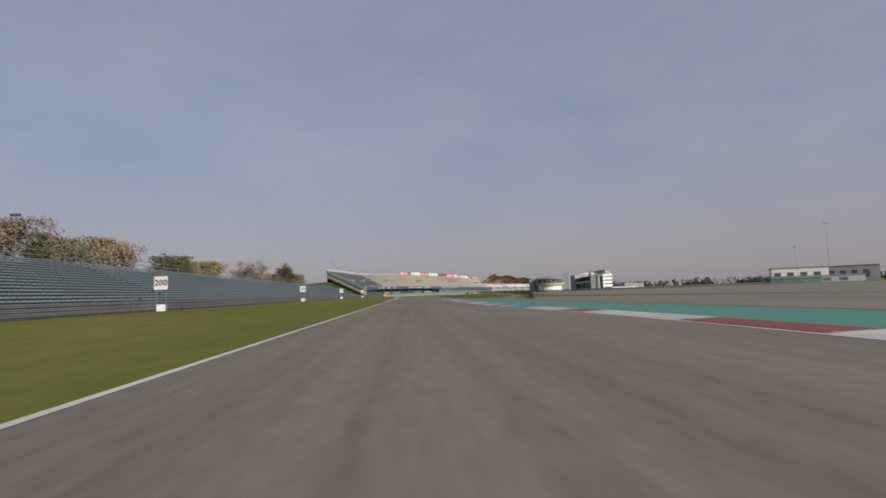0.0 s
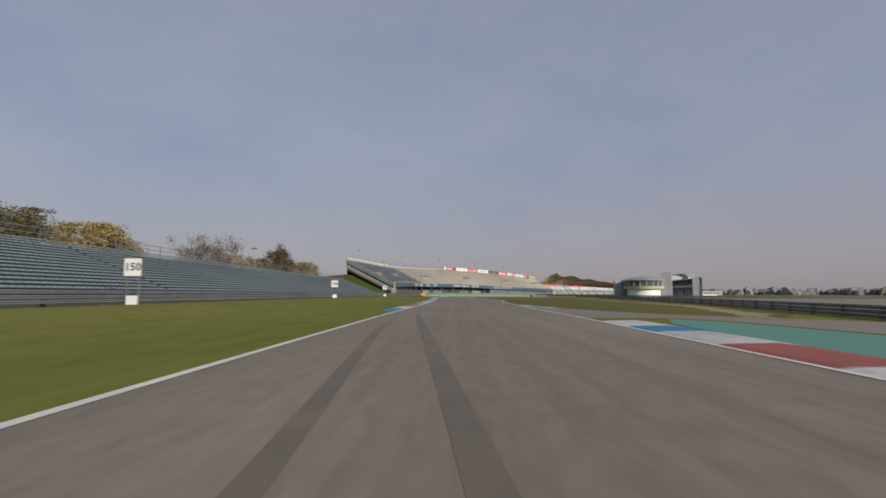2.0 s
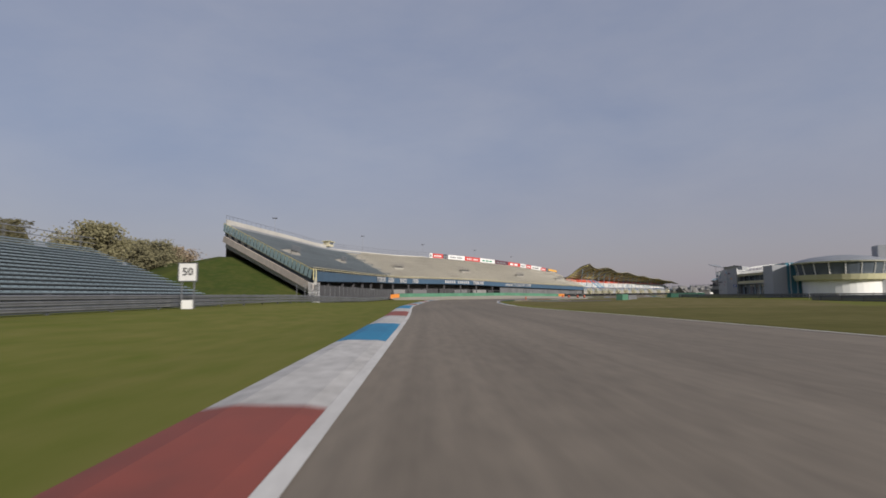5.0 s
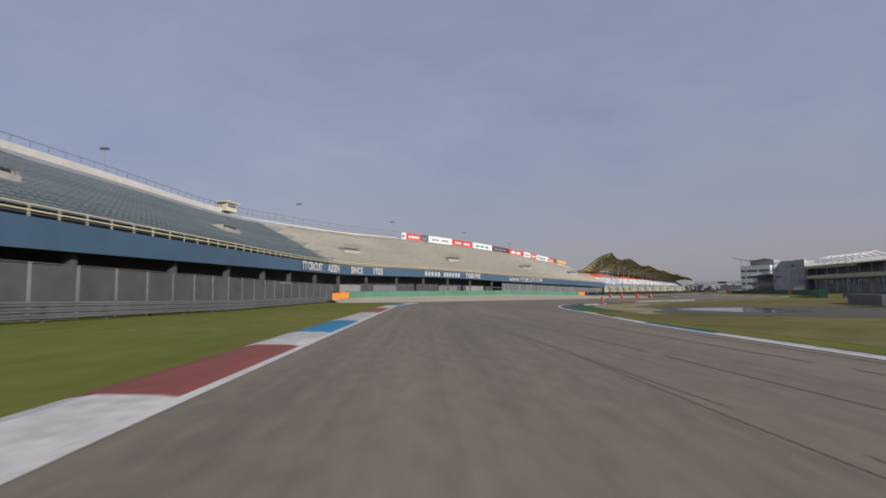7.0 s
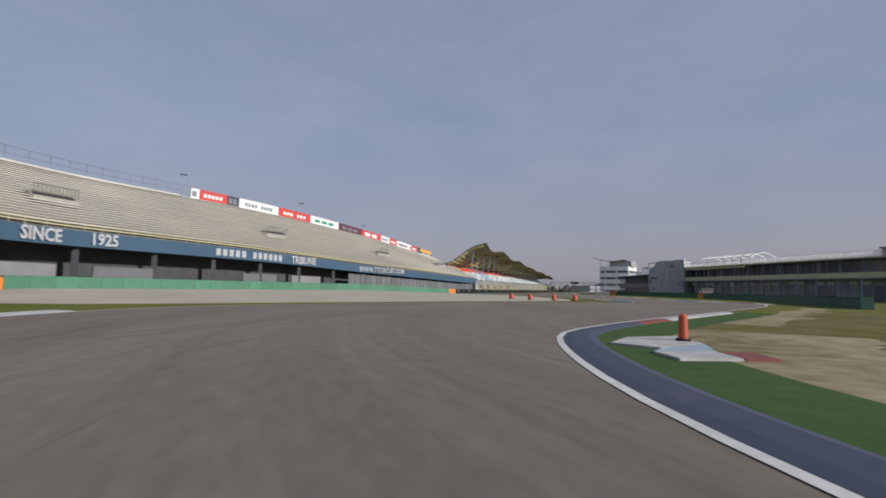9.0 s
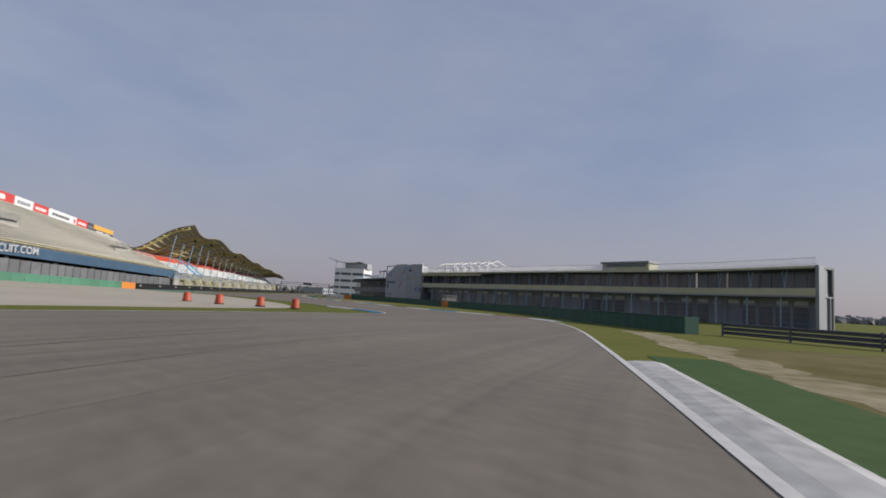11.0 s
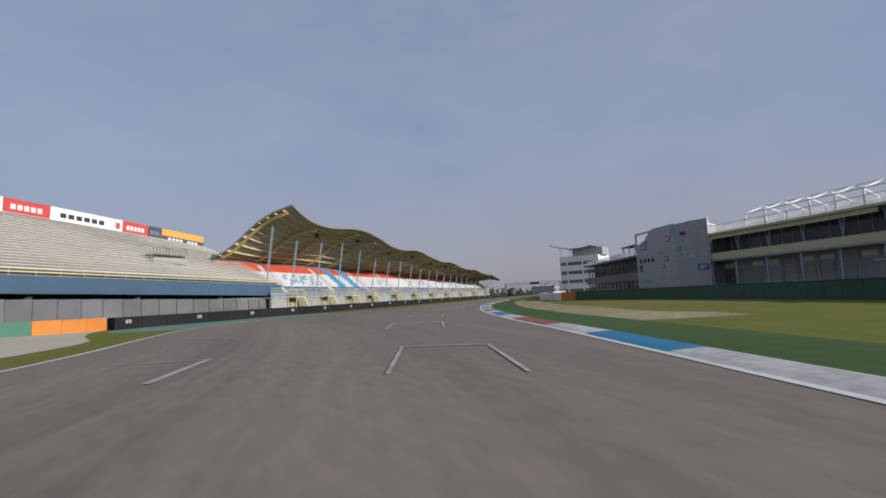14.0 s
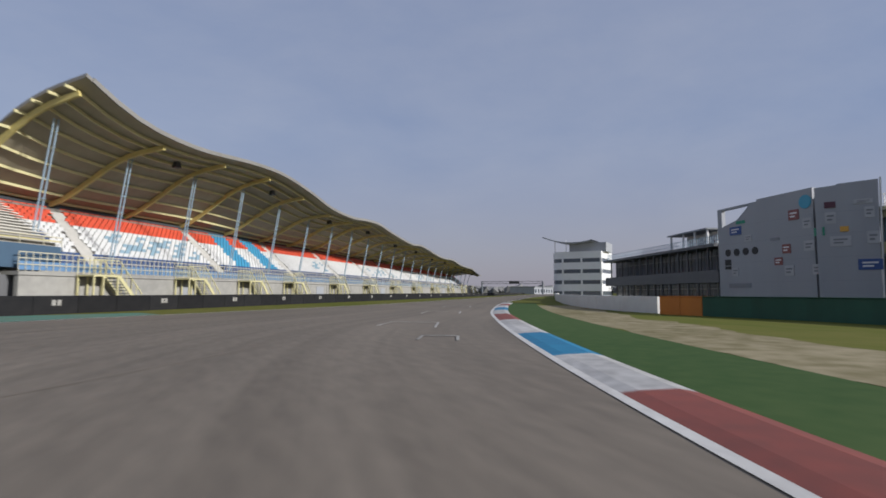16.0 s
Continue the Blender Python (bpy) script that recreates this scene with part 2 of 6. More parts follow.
M = {
    "grass": mat("grass", (0.104, 0.122, 0.021), (0.162, 0.152, 0.044), 1.3, 0.95, bump=0.6, big=0.06, stretch=(1, 0.35, 1), spec=0.05),
    "dry": mat("dry_grass", (0.100, 0.092, 0.026), (0.18, 0.15, 0.068), 0.7, 0.95, bump=0.5, big=0.2, spec=0.05),
    "field": mat("dry_field_grass", (0.088, 0.084, 0.024), (0.135, 0.118, 0.044), 0.9, 0.95, bump=0.5, big=0.15, spec=0.05),
    "turf": mat("artificial_turf", (0.045, 0.085, 0.026), (0.070, 0.108, 0.036), 2.5, 0.95, bump=0.4, spec=0.1),
    "asphalt": mat("asphalt", (0.205, 0.172, 0.134), (0.152, 0.129, 0.102), 5.0, 0.85, bump=0.3, big=0.03, stretch=(1, 0.3, 1), spec=0.25),
    "old_asphalt": mat("old_asphalt", (0.19, 0.162, 0.128), (0.145, 0.125, 0.10), 4.0, 0.9, big=0.03),
    "gravel": mat("gravel", (0.46, 0.41, 0.33), (0.37, 0.33, 0.26), 6.0, 0.95, bump=0.7, big=0.03, spec=0.1),
    "dirt": mat("sandy_soil", (0.37, 0.315, 0.205), (0.15, 0.13, 0.06), 1.6, 0.95, bump=0.5, big=0.1, spec=0.05),
    "line": mat("white_road_paint", (0.62, 0.60, 0.56), (0.45, 0.43, 0.40), 8.0, 0.7, big=0.05),
    # a darker green than the mown grass, with coarser relief
    "rough_grass": mat("dark_green_grass", (0.040, 0.062, 0.014), (0.078, 0.084, 0.024), 1.1, 0.97, bump=0.8, big=0.12, spec=0.05),
    "faded_line": mat("faded_road_paint", (0.52, 0.50, 0.46), (0.26, 0.245, 0.215), 4.0, 0.8, big=0.2),
    "worn": mat("worn_road_paint", (0.42, 0.40, 0.36), (0.22, 0.21, 0.19), 5.0, 0.8, big=0.2),
    "rubber": mat("tyre_rubber_marks", (0.160, 0.136, 0.107), (0.188, 0.158, 0.123), 1.1, 0.85, big=0.2, spec=0.25),
    "rubber_dark": mat("fresh_tyre_rubber_marks", (0.112, 0.096, 0.078), (0.155, 0.132, 0.104), 0.8, 0.85, big=0.2, spec=0.25),
    "k_white": mat("kerb_white_paint", (0.55, 0.53, 0.50), (0.30, 0.285, 0.265), 4.0, 0.75, rand=0.07),
    "k_red": mat("kerb_red_paint", (0.26, 0.058, 0.038), (0.175, 0.048, 0.034), 3.0, 0.75, rand=0.1),
    "k_blue": mat("kerb_blue_paint", (0.012, 0.185, 0.33), (0.012, 0.13, 0.25), 3.0, 0.75, rand=0.1),
    "k_pale": mat("worn_pale_blue_paint", (0.36, 0.42, 0.47), (0.24, 0.29, 0.34), 4.0, 0.75),
    "k_navy": mat("kerb_navy_paint", (0.035, 0.045, 0.085), (0.06, 0.065, 0.09), 3.0, 0.75),
    "teal": mat("teal_road_paint", (0.065, 0.25, 0.195), (0.105, 0.20, 0.165), 1.0, 0.85, big=0.15, stretch=(1, 0.2, 1), spec=0.2),
    "water": mat("pond_water", (0.06, 0.055, 0.045), (0.045, 0.04, 0.035), 0.6, 0.06, bump=0.04),
    # step concrete darkened in its colour for the shade between seat rows
    "seat_shadow": mat("step_concrete_seat_shade", (0.050, 0.058, 0.066), (0.036, 0.042, 0.048), 1.2, 0.9, big=0.1),
    "wet_soil": mat("wet_soil", (0.055, 0.045, 0.025), (0.085, 0.07, 0.04), 0.8, 0.7, big=0.2),
    "concrete": mat("concrete", (0.36, 0.345, 0.31), (0.27, 0.26, 0.235), 2.0, 0.85, big=0.1),
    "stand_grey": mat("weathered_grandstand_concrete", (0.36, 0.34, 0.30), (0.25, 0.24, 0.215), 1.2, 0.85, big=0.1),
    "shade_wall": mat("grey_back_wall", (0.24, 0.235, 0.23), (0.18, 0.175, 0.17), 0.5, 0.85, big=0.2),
    "bench": mat("aluminium_bench", (0.60, 0.565, 0.48), (0.47, 0.445, 0.39), 1.5, 0.55, metal=0.1, rand=0.08),
    "bench_yellow": mat("yellow_bench", (0.55, 0.47, 0.17), (0.42, 0.37, 0.16), 1.5, 0.6),
    "seat_blue": mat("faded_blue_seat", (0.178, 0.222, 0.250), (0.132, 0.176, 0.204), 2.0, 0.65, rand=0.1),
    "seat_teal": mat("faded_grey_blue_seat", (0.135, 0.160, 0.178), (0.095, 0.115, 0.130), 2.0, 0.65, rand=0.12),
    "seat_white": mat("white_seat", (0.64, 0.635, 0.62), (0.53, 0.525, 0.515), 2.0, 0.6),
    "seat_red": mat("red_seat", (0.62, 0.085, 0.035), (0.48, 0.07, 0.035), 2.0, 0.55),
    "seat_navy": mat("dark_blue_seat", (0.045, 0.085, 0.21), (0.04, 0.07, 0.16), 2.0, 0.55),
    "seat_sky": mat("sky_blue_seat", (0.06, 0.28, 0.45), (0.06, 0.23, 0.38), 2.0, 0.55),
    "seat_pale": mat("pale_grey_blue_seat", (0.27, 0.38, 0.45), (0.22, 0.32, 0.39), 2.0, 0.55),
    "fascia": mat("blue_fascia_panel", (0.048, 0.095, 0.152), (0.040, 0.077, 0.125), 0.6, 0.6, bump=0.05, rand=0.06),
    "cream": mat("cream_steel_paint", (0.58, 0.53, 0.38), (0.48, 0.44, 0.32), 1.5, 0.6),
    "yellow": mat("yellow_steel_paint", (0.62, 0.50, 0.10), (0.50, 0.41, 0.10), 1.5, 0.55),
    "pale_yellow": mat("pale_yellow_steel_paint", (0.64, 0.58, 0.30), (0.52, 0.47, 0.26), 1.5, 0.55),
    "col_blue": mat("pale_blue_steel_paint", (0.29, 0.38, 0.46), (0.24, 0.32, 0.39), 1.5, 0.5),
    "roof_under": mat("brown_roof_sheet", (0.38, 0.325, 0.235), (0.30, 0.26, 0.19), 0.9, 0.7, big=0.2, rand=0.08),
    "roof_top": mat("grey_roof_sheet", (0.25, 0.24, 0.22), (0.20, 0.19, 0.17), 0.5, 0.6),
    "white": mat("white_paint", (0.74, 0.73, 0.70), (0.62, 0.61, 0.59), 1.0, 0.55, big=0.2),
    "white_clad": mat("white_cladding", (0.78, 0.775, 0.76), (0.70, 0.695, 0.68), 0.4, 0.5, bump=0.03),
    "steel": mat("galvanised_steel", (0.26, 0.265, 0.275), (0.18, 0.185, 0.195), 2.0, 0.45, metal=0.6),
    "dark_steel": mat("dark_steel", (0.085, 0.09, 0.10), (0.12, 0.122, 0.128), 2.0, 0.5, metal=0.3),
    # fence cloth grey; also the shaded look of the undercroft wall and columns
    "mesh_grey": mat("fence_mesh_and_undercroft_shade", (0.085, 0.085, 0.09), (0.06, 0.06, 0.065), 0.8, 0.8, big=0.3, spec=0.2),
    "hoarding": mat("grey_mesh_cloth", (0.15, 0.15, 0.155), (0.11, 0.11, 0.115), 0.7, 0.8, big=0.3, rand=0.12),
    "rail_tint": mat("pale_blue_railing_panel", (0.38, 0.50, 0.50), (0.32, 0.43, 0.44), 0.8, 0.5, bump=0.03),
    "aisle": mat("pale_step_concrete", (0.52, 0.50, 0.46), (0.40, 0.385, 0.355), 1.5, 0.85),
    "rail_blue": mat("mid_blue_railing_panel", (0.13, 0.24, 0.40), (0.11, 0.20, 0.34), 0.8, 0.5, bump=0.03, rand=0.1),
    "stringer": mat("pinkish_cream_concrete", (0.70, 0.60, 0.51), (0.56, 0.48, 0.41), 1.2, 0.8, big=0.15),
    "rib": mat("yellow_rib_paint", (0.62, 0.51, 0.17), (0.50, 0.42, 0.16), 1.5, 0.55),
    "teal_faded": mat("worn_teal_paint", (0.10, 0.235, 0.185), (0.15, 0.20, 0.145), 0.8, 0.9, big=0.3, spec=0.1),
    "plate_red": mat("dull_red_plate", (0.27, 0.085, 0.075), (0.21, 0.07, 0.065), 0.8, 0.5, bump=0.0),
    "plate_white": mat("grey_white_plate", (0.46, 0.46, 0.47), (0.38, 0.38, 0.39), 0.8, 0.5, bump=0.0),
    "black": mat("black_rubber_belt", (0.014, 0.014, 0.015), (0.022, 0.021, 0.021), 2.0, 0.8, rand=0.15, spec=0.15),
    "green": mat("green_barrier_cover", (0.015, 0.065, 0.042), (0.02, 0.085, 0.055), 1.2, 0.6, big=0.2, rand=0.12),
    "mint": mat("faded_green_barrier_cover", (0.075, 0.20, 0.125), (0.06, 0.16, 0.10), 1.2, 0.7, big=0.2, rand=0.12),
    "orange": mat("orange_barrier_cover", (0.62, 0.22, 0.03), (0.50, 0.17, 0.03), 1.2, 0.6),
    "cone": mat("orange_red_plastic", (0.45, 0.08, 0.03), (0.35, 0.06, 0.03), 2.0, 0.5),
    "glass": mat("dark_window_glass", (0.075, 0.09, 0.112), (0.115, 0.132, 0.155), 0.4, 0.12, bump=0.0),
    "blue_glass": mat("blue_tinted_glass", (0.07, 0.20, 0.26), (0.10, 0.24, 0.30), 0.4, 0.15, bump=0.0),
    # near-black, painted shade for the inside of the stair openings
    "dark": mat("opening_shade_colour", (0.028, 0.028, 0.03), (0.04, 0.038, 0.036), 0.5, 0.9),
    "beige": mat("beige_panel", (0.52, 0.49, 0.31), (0.44, 0.415, 0.27), 0.5, 0.65, bump=0.03),
    "grey_clad": mat("grey_metal_cladding", (0.35, 0.36, 0.38), (0.30, 0.308, 0.326), 0.35, 0.55, metal=0.0, bump=0.03, stretch=(1, 1, 0.1), spec=0.3),
    "grey_dark": mat("dark_grey_panel", (0.25, 0.262, 0.28), (0.20, 0.21, 0.225), 0.6, 0.55),
    "bark": mat("bark", (0.10, 0.08, 0.055), (0.06, 0.048, 0.035), 4.0, 0.95, bump=0.8),
    "leaf_brown": mat("autumn_brown_leaves", (0.245, 0.19, 0.13), (0.19, 0.15, 0.105), 0.8, 0.9, bump=0, big=0.5, rand=0.12, spec=0.1),
    "leaf_olive": mat("olive_leaves", (0.18, 0.165, 0.095), (0.14, 0.128, 0.075), 0.8, 0.9, bump=0, big=0.5, rand=0.12, spec=0.1),
    "leaf_yellow": mat("yellow_leaves", (0.27, 0.21, 0.09), (0.21, 0.165, 0.075), 0.8, 0.9, bump=0, big=0.5, spec=0.1),
    "leaf_grey": mat("sparse_grey_twigs", (0.22, 0.18, 0.15), (0.16, 0.135, 0.112), 0.8, 0.9, bump=0, big=0.5, spec=0.1),
    "wood_far": mat("distant_woodland", (0.21, 0.205, 0.20), (0.16, 0.158, 0.155), 0.08, 0.95, bump=0, big=0.3),
    "ad_red": mat("red_banner_cloth", (0.52, 0.055, 0.045), (0.45, 0.05, 0.045), 0.5, 0.6, bump=0.03),
    "ad_white": mat("white_banner_cloth", (0.72, 0.72, 0.71), (0.63, 0.63, 0.62), 0.5, 0.6, bump=0.03),
    "ad_dark": mat("dark_banner_cloth", (0.060, 0.065, 0.085), (0.05, 0.052, 0.07), 0.5, 0.6, bump=0.03),
    "ad_maroon": mat("maroon_banner_cloth", (0.10, 0.035, 0.055), (0.085, 0.03, 0.045), 0.5, 0.6, bump=0.03),
    "ad_orange": mat("orange_banner_cloth", (0.66, 0.36, 0.06), (0.58, 0.30, 0.05), 0.5, 0.6, bump=0.03),
    "ad_blue": mat("blue_sign_panel", (0.035, 0.08, 0.26), (0.03, 0.07, 0.22), 0.5, 0.5, bump=0.0),
    "ad_cyan": mat("cyan_sign_panel", (0.07, 0.32, 0.46), (0.06, 0.28, 0.40), 0.5, 0.5, bump=0.0),
    "ad_green": mat("green_sign_panel", (0.03, 0.25, 0.15), (0.03, 0.22, 0.13), 0.5, 0.5, bump=0.0),
    "ink": mat("black_print", (0.02, 0.02, 0.022), (0.03, 0.03, 0.03), 0.5, 0.6, bump=0.0),
    "ink_grey": mat("grey_print", (0.20, 0.21, 0.22), (0.16, 0.17, 0.18), 0.5, 0.6, bump=0.0),
    "car_paint": mat("dark_red_car_paint", (0.09, 0.02, 0.02), (0.07, 0.018, 0.018), 0.5, 0.3, bump=0.0),
}


def add_streaks(m):
    """Soft darker tyre streaks and paler scuffs that run along the track."""
    n, l = m.node_tree.nodes, m.node_tree.links
    p = n["Principled BSDF"]
    src = p.inputs["Base Color"].links[0].from_socket
    at_ = n.new("ShaderNodeAttribute")
    at_.attribute_name = "track"
    last = src
    for scale, lo, hi, dark, bright in (((1.5, 0.022, 1), 0.34, 0.60, 0.90, 1.04), ((4.2, 0.05, 1), 0.30, 0.62, 0.95, 1.03), ((0.35, 0.03, 1), 0.35, 0.65, 0.94, 1.05)):
        mg = n.new("ShaderNodeMapping")
        mg.inputs["Scale"].default_value = scale
        tx = n.new("ShaderNodeTexNoise")
        tx.inputs["Scale"].default_value, tx.inputs["Detail"].default_value = 1.0, 3
        mr = n.new("ShaderNodeMapRange")
        mr.inputs["From Min"].default_value, mr.inputs["From Max"].default_value = lo, hi
        mr.inputs["To Min"].default_value, mr.inputs["To Max"].default_value = dark, bright
        hs = n.new("ShaderNodeHueSaturation")
        l.new(at_.outputs["Vector"], mg.inputs["Vector"])
        l.new(mg.outputs["Vector"], tx.inputs["Vector"])
        l.new(tx.outputs["Fac"], mr.inputs["Value"])
        l.new(mr.outputs["Result"], hs.inputs["Value"])
        l.new(last, hs.inputs["Color"])
        last = hs.outputs["Color"]
    l.new(last, p.inputs["Base Color"])


add_streaks(M["asphalt"])


# ---------------------------------------------------------------- geometry tools
class Build:
    """Collects faces for one mesh."""

    def __init__(self):
        self.v, self.f, self.m, self.weld = [], [], [], False

    def add(self, verts, faces, m=0):
        k = len(self.v)
        self.v += [tuple(p) for p in verts]
        for f in faces:
            self.f.append(tuple(k + i for i in f))
            self.m.append(m)

    def box(self, c, size, turn=0.0, m=0, taper=1.0):
        """A box round c; turn: degrees about z; taper: the top's size by the bottom's."""
        ca, sa = math.cos(radians(turn)), math.sin(radians(turn))
        vs = []
        for z in (-0.5, 0.5):
            k = taper if z > 0 else 1.0
            for x, y in ((-0.5, -0.5), (0.5, -0.5), (0.5, 0.5), (-0.5, 0.5)):
                x, y = x * size[0] * k, y * size[1] * k
                vs.append((c[0] + x * ca - y * sa, c[1] + x * sa + y * ca, c[2] + z * size[2]))
        self.add(vs, [(3, 2, 1, 0), (4, 5, 6, 7), (0, 1, 5, 4), (1, 2, 6, 5), (2, 3, 7, 6), (3, 0, 4, 7)], m)

    def beam(self, p, q, w, h, m=0):
        """A bar from p to q, w wide and h high."""
        p, q = Vector(p), Vector(q)
        d = (q - p).normalized()
        side = d.cross(Vector((0, 0, 1)))
        side = side.normalized() if side.length > 1e-4 else Vector((1, 0, 0))
        up = side.cross(d)
        a, b = side * w / 2, up * h / 2
        vs = [e + x * a + y * b for e in (p, q) for x, y in ((-1, -1), (1, -1), (1, 1), (-1, 1))]
        self.add(vs, [(0, 1, 2, 3), (7, 6, 5, 4), (0, 4, 5, 1), (1, 5, 6, 2), (2, 6, 7, 3), (3, 7, 4, 0)], m)

    def tube(self, p, q, r0, r1=None, n=8, m=0):
        p, q = Vector(p), Vector(q)
        r1 = r0 if r1 is None else r1
        d = (q - p).normalized()
        a = d.orthogonal().normalized()
        b = d.cross(a)
        vs = [e + r * (math.cos(t) * a + math.sin(t) * b) for e, r in ((p, r0), (q, r1)) for t in (2 * math.pi * i / n for i in range(n))]
        fs = [(i, (i + 1) % n, n + (i + 1) % n, n + i) for i in range(n)]
        self.add(vs, fs + [tuple(range(n - 1, -1, -1)), tuple(range(n, 2 * n))], m)

    def prism(self, poly, z0, z1, m=0):
        """An upright block over the plan poly (counter-clockwise)."""
        n = len(poly)
        vs = [(x, y, z0) for x, y in poly] + [(x, y, z1) for x, y in poly]
        self.add(vs, [tuple(range(n - 1, -1, -1)), tuple(range(n, 2 * n))] + [(i, (i + 1) % n, n + (i + 1) % n, n + i) for i in range(n)], m)

    def strip(self, *lines, m=0, flip=False):
        """Sheets between neighbouring lines of points."""
        for a, b in zip(lines, lines[1:]):
            n = len(a)
            fs = [(i, i + 1, n + i + 1, n + i) for i in range(n - 1)]
            self.add(list(a) + list(b), [f[::-1] for f in fs] if flip else fs, m)

    def sweep(self, path, profile, m=0, caps=True):
        """A closed profile of (across to the left, up) carried along the path of 3D points."""
        n, k = len(path), len(profile)
        vs = []
        for i, p in enumerate(path):
            d = Vector(path[min(i + 1, n - 1)]) - Vector(path[max(i - 1, 0)])
            left = Vector((-d.y, d.x, 0)).normalized()
            vs += [Vector(p) + left * a + Vector((0, 0, b)) for a, b in profile]
        fs = [(i * k + j, i * k + (j + 1) % k, (i + 1) * k + (j + 1) % k, (i + 1) * k + j) for i in range(n - 1) for j in range(k)]
        if caps:
            fs += [tuple(range(k - 1, -1, -1)), tuple(range((n - 1) * k, n * k))]
        self.add(vs, fs, m)

    def mesh(self, name, mats, smooth=False):
        me = bpy.data.meshes.new(name)
        me.from_pydata(self.v, [], self.f)
        mats = mats if isinstance(mats, (list, tuple)) else [mats]
        for x in mats:
            me.materials.append(M[x])
        me.polygons.foreach_set("material_index", self.m)
        if smooth:
            me.polygons.foreach_set("use_smooth", [True] * len(self.f))
        if self.weld:
            bm = bmesh.new()
            bm.from_mesh(me)
            bmesh.ops.remove_doubles(bm, verts=bm.verts, dist=0.0005)
            bm.to_mesh(me)
            bm.free()
        me.update()
        return me


def part(name, build, mats, parent, label="", smooth=False):
    ob = new(name, build if isinstance(build, bpy.types.Mesh) else build.mesh(name, mats, smooth))
    ob.parent = parent
    ob.matrix_parent_inverse = parent.matrix_world.inverted()
    if label:
        ob["label"] = label
    return ob


def thing(name, label, category, base=(0, 0, 0), group="", kind=""):
    ob = new(name)
    ob.empty_display_size = 0.2
    ob.matrix_world = pose(*base)
    return tagged(ob, label, category, group, kind)


def setting(name, build, mats, label, category="", kind="structure"):
    return tagged(new(name, build.mesh(name, mats)), label, category or name, kind=kind)


def smooth_line(pts, step):
    """A curve through the points (any dimension), resampled at even steps of plan length."""
    P = [Vector(p) for p in pts]
    out = []
    for i in range(len(P) - 1):
        p0, p1, p2, p3 = P[max(i - 1, 0)], P[i], P[i + 1], P[min(i + 2, len(P) - 1)]
        n = max(2, int((p2 - p1).length / max(step * 0.25, 0.1)))
        for j in range(n):
            t = j / n
            out.append(0.5 * (2 * p1 + (p2 - p0) * t + (2 * p0 - 5 * p1 + 4 * p2 - p3) * t * t + (3 * p1 - p0 - 3 * p2 + p3) * t ** 3))
    out.append(P[-1])
    run = [0.0] + list(accumulate((b.xy - a.xy).length for a, b in zip(out, out[1:])))
    n = max(1, round(run[-1] / step))
    res, j = [], 0
    for i in range(n + 1):
        s = run[-1] * i / n
        while j < len(run) - 2 and run[j + 1] < s:
            j += 1
        t = (s - run[j]) / max(run[j + 1] - run[j], 1e-9)
        res.append(out[j].lerp(out[j + 1], min(max(t, 0), 1)))
    return res


def shifted(line, d, z=None):
    """The plan line moved d metres to its left."""
    res = []
    for i, p in enumerate(line):
        t = line[min(i + 1, len(line) - 1)] - line[max(i - 1, 0)]
        left = Vector((-t.y, t.x)).normalized()
        res.append(Vector((p.x + left.x * d, p.y + left.y * d, z if z is not None else (p.z if len(p) > 2 else 0))))
    return res


def at(line, z):
    return [Vector((p.x, p.y, z)) for p in line]


def between(line, y0, y1):
    return [p for p in line if y0 <= p.y <= y1]


def bank(x, y):
    """The grass rises gently towards the fence beside the straight."""
    a = min(max((-7.0 - x) / 11.0, 0.0), 1.0)
    b = min(max((262.0 - y) / 45.0, 0.0), 1.0)
    return 0.55 * a * a * (3 - 2 * a) * b


# ---------------------------------------------------------------- ground and track
LEFT = smooth_line([(-4.2, -120), (-4.3, 0), (-4.2, 60), (-4.1, 95), (-3.6, 125), (-3.6, 150), (-4.4, 190), (-5.4, 217), (-5.3, 232), (-5, 246), (-4.7, 260), (-4.3, 271),
                     (-2.8, 280), (0.6, 287), (6, 291.6), (14, 295.4), (24, 299.2), (32.5, 301.4), (37.6, 302.2), (41.6, 303.4), (43.4, 306.2), (44.1, 309.1), (44.8, 312), (45.9, 316.4), (47.3, 321.5), (48.7, 327.5),
                     (50.1, 334.5), (51.2, 342), (51.8, 350), (52.6, 358), (54.4, 366.5), (58, 374.5), (63.5, 381.5), (70.5, 388.5), (79.5, 397.8), (90, 410), (130, 461), (230, 589),
                     (330, 717)], 1.5)
RIGHT = smooth_line([(9, -120), (9.2, -20), (8.7, 14), (8.2, 28), (6.9, 40), (6.1, 50), (5.8, 70), (6.2, 91), (6.2, 105), (6.6, 130), (7.4, 147), (8.5, 158),
                     (8.8, 172), (7.4, 190), (5.3, 207), (4.7, 219), (5.1, 230), (5.6, 239), (6.7, 247.5), (7.3, 253.6), (8.4, 260), (10.1, 265), (12.6, 269.6), (15.8, 272.4),
                     (20, 275.2), (26.6, 279.2), (34.6, 284.1), (42.5, 289.1), (48.8, 293.7), (53.6, 298.2), (56.2, 303.5), (57.1, 309), (58.1, 314.6), (59.3, 319.6), (61.4, 326), (65, 336.3), (68.3, 346.2),
                     (72.3, 356.5), (76, 364.8), (80.9, 374.6), (86.6, 384.8), (98, 402.5), (112, 421.5), (150, 470), (245, 577), (342, 708)], 1.5)

xs = sorted(set([-3500, -1500, -700, -300, -150, -90, -60] + list(range(-44, 12, 2)) + [20, 40, 70, 120, 200, 350, 700, 1500, 3500]))
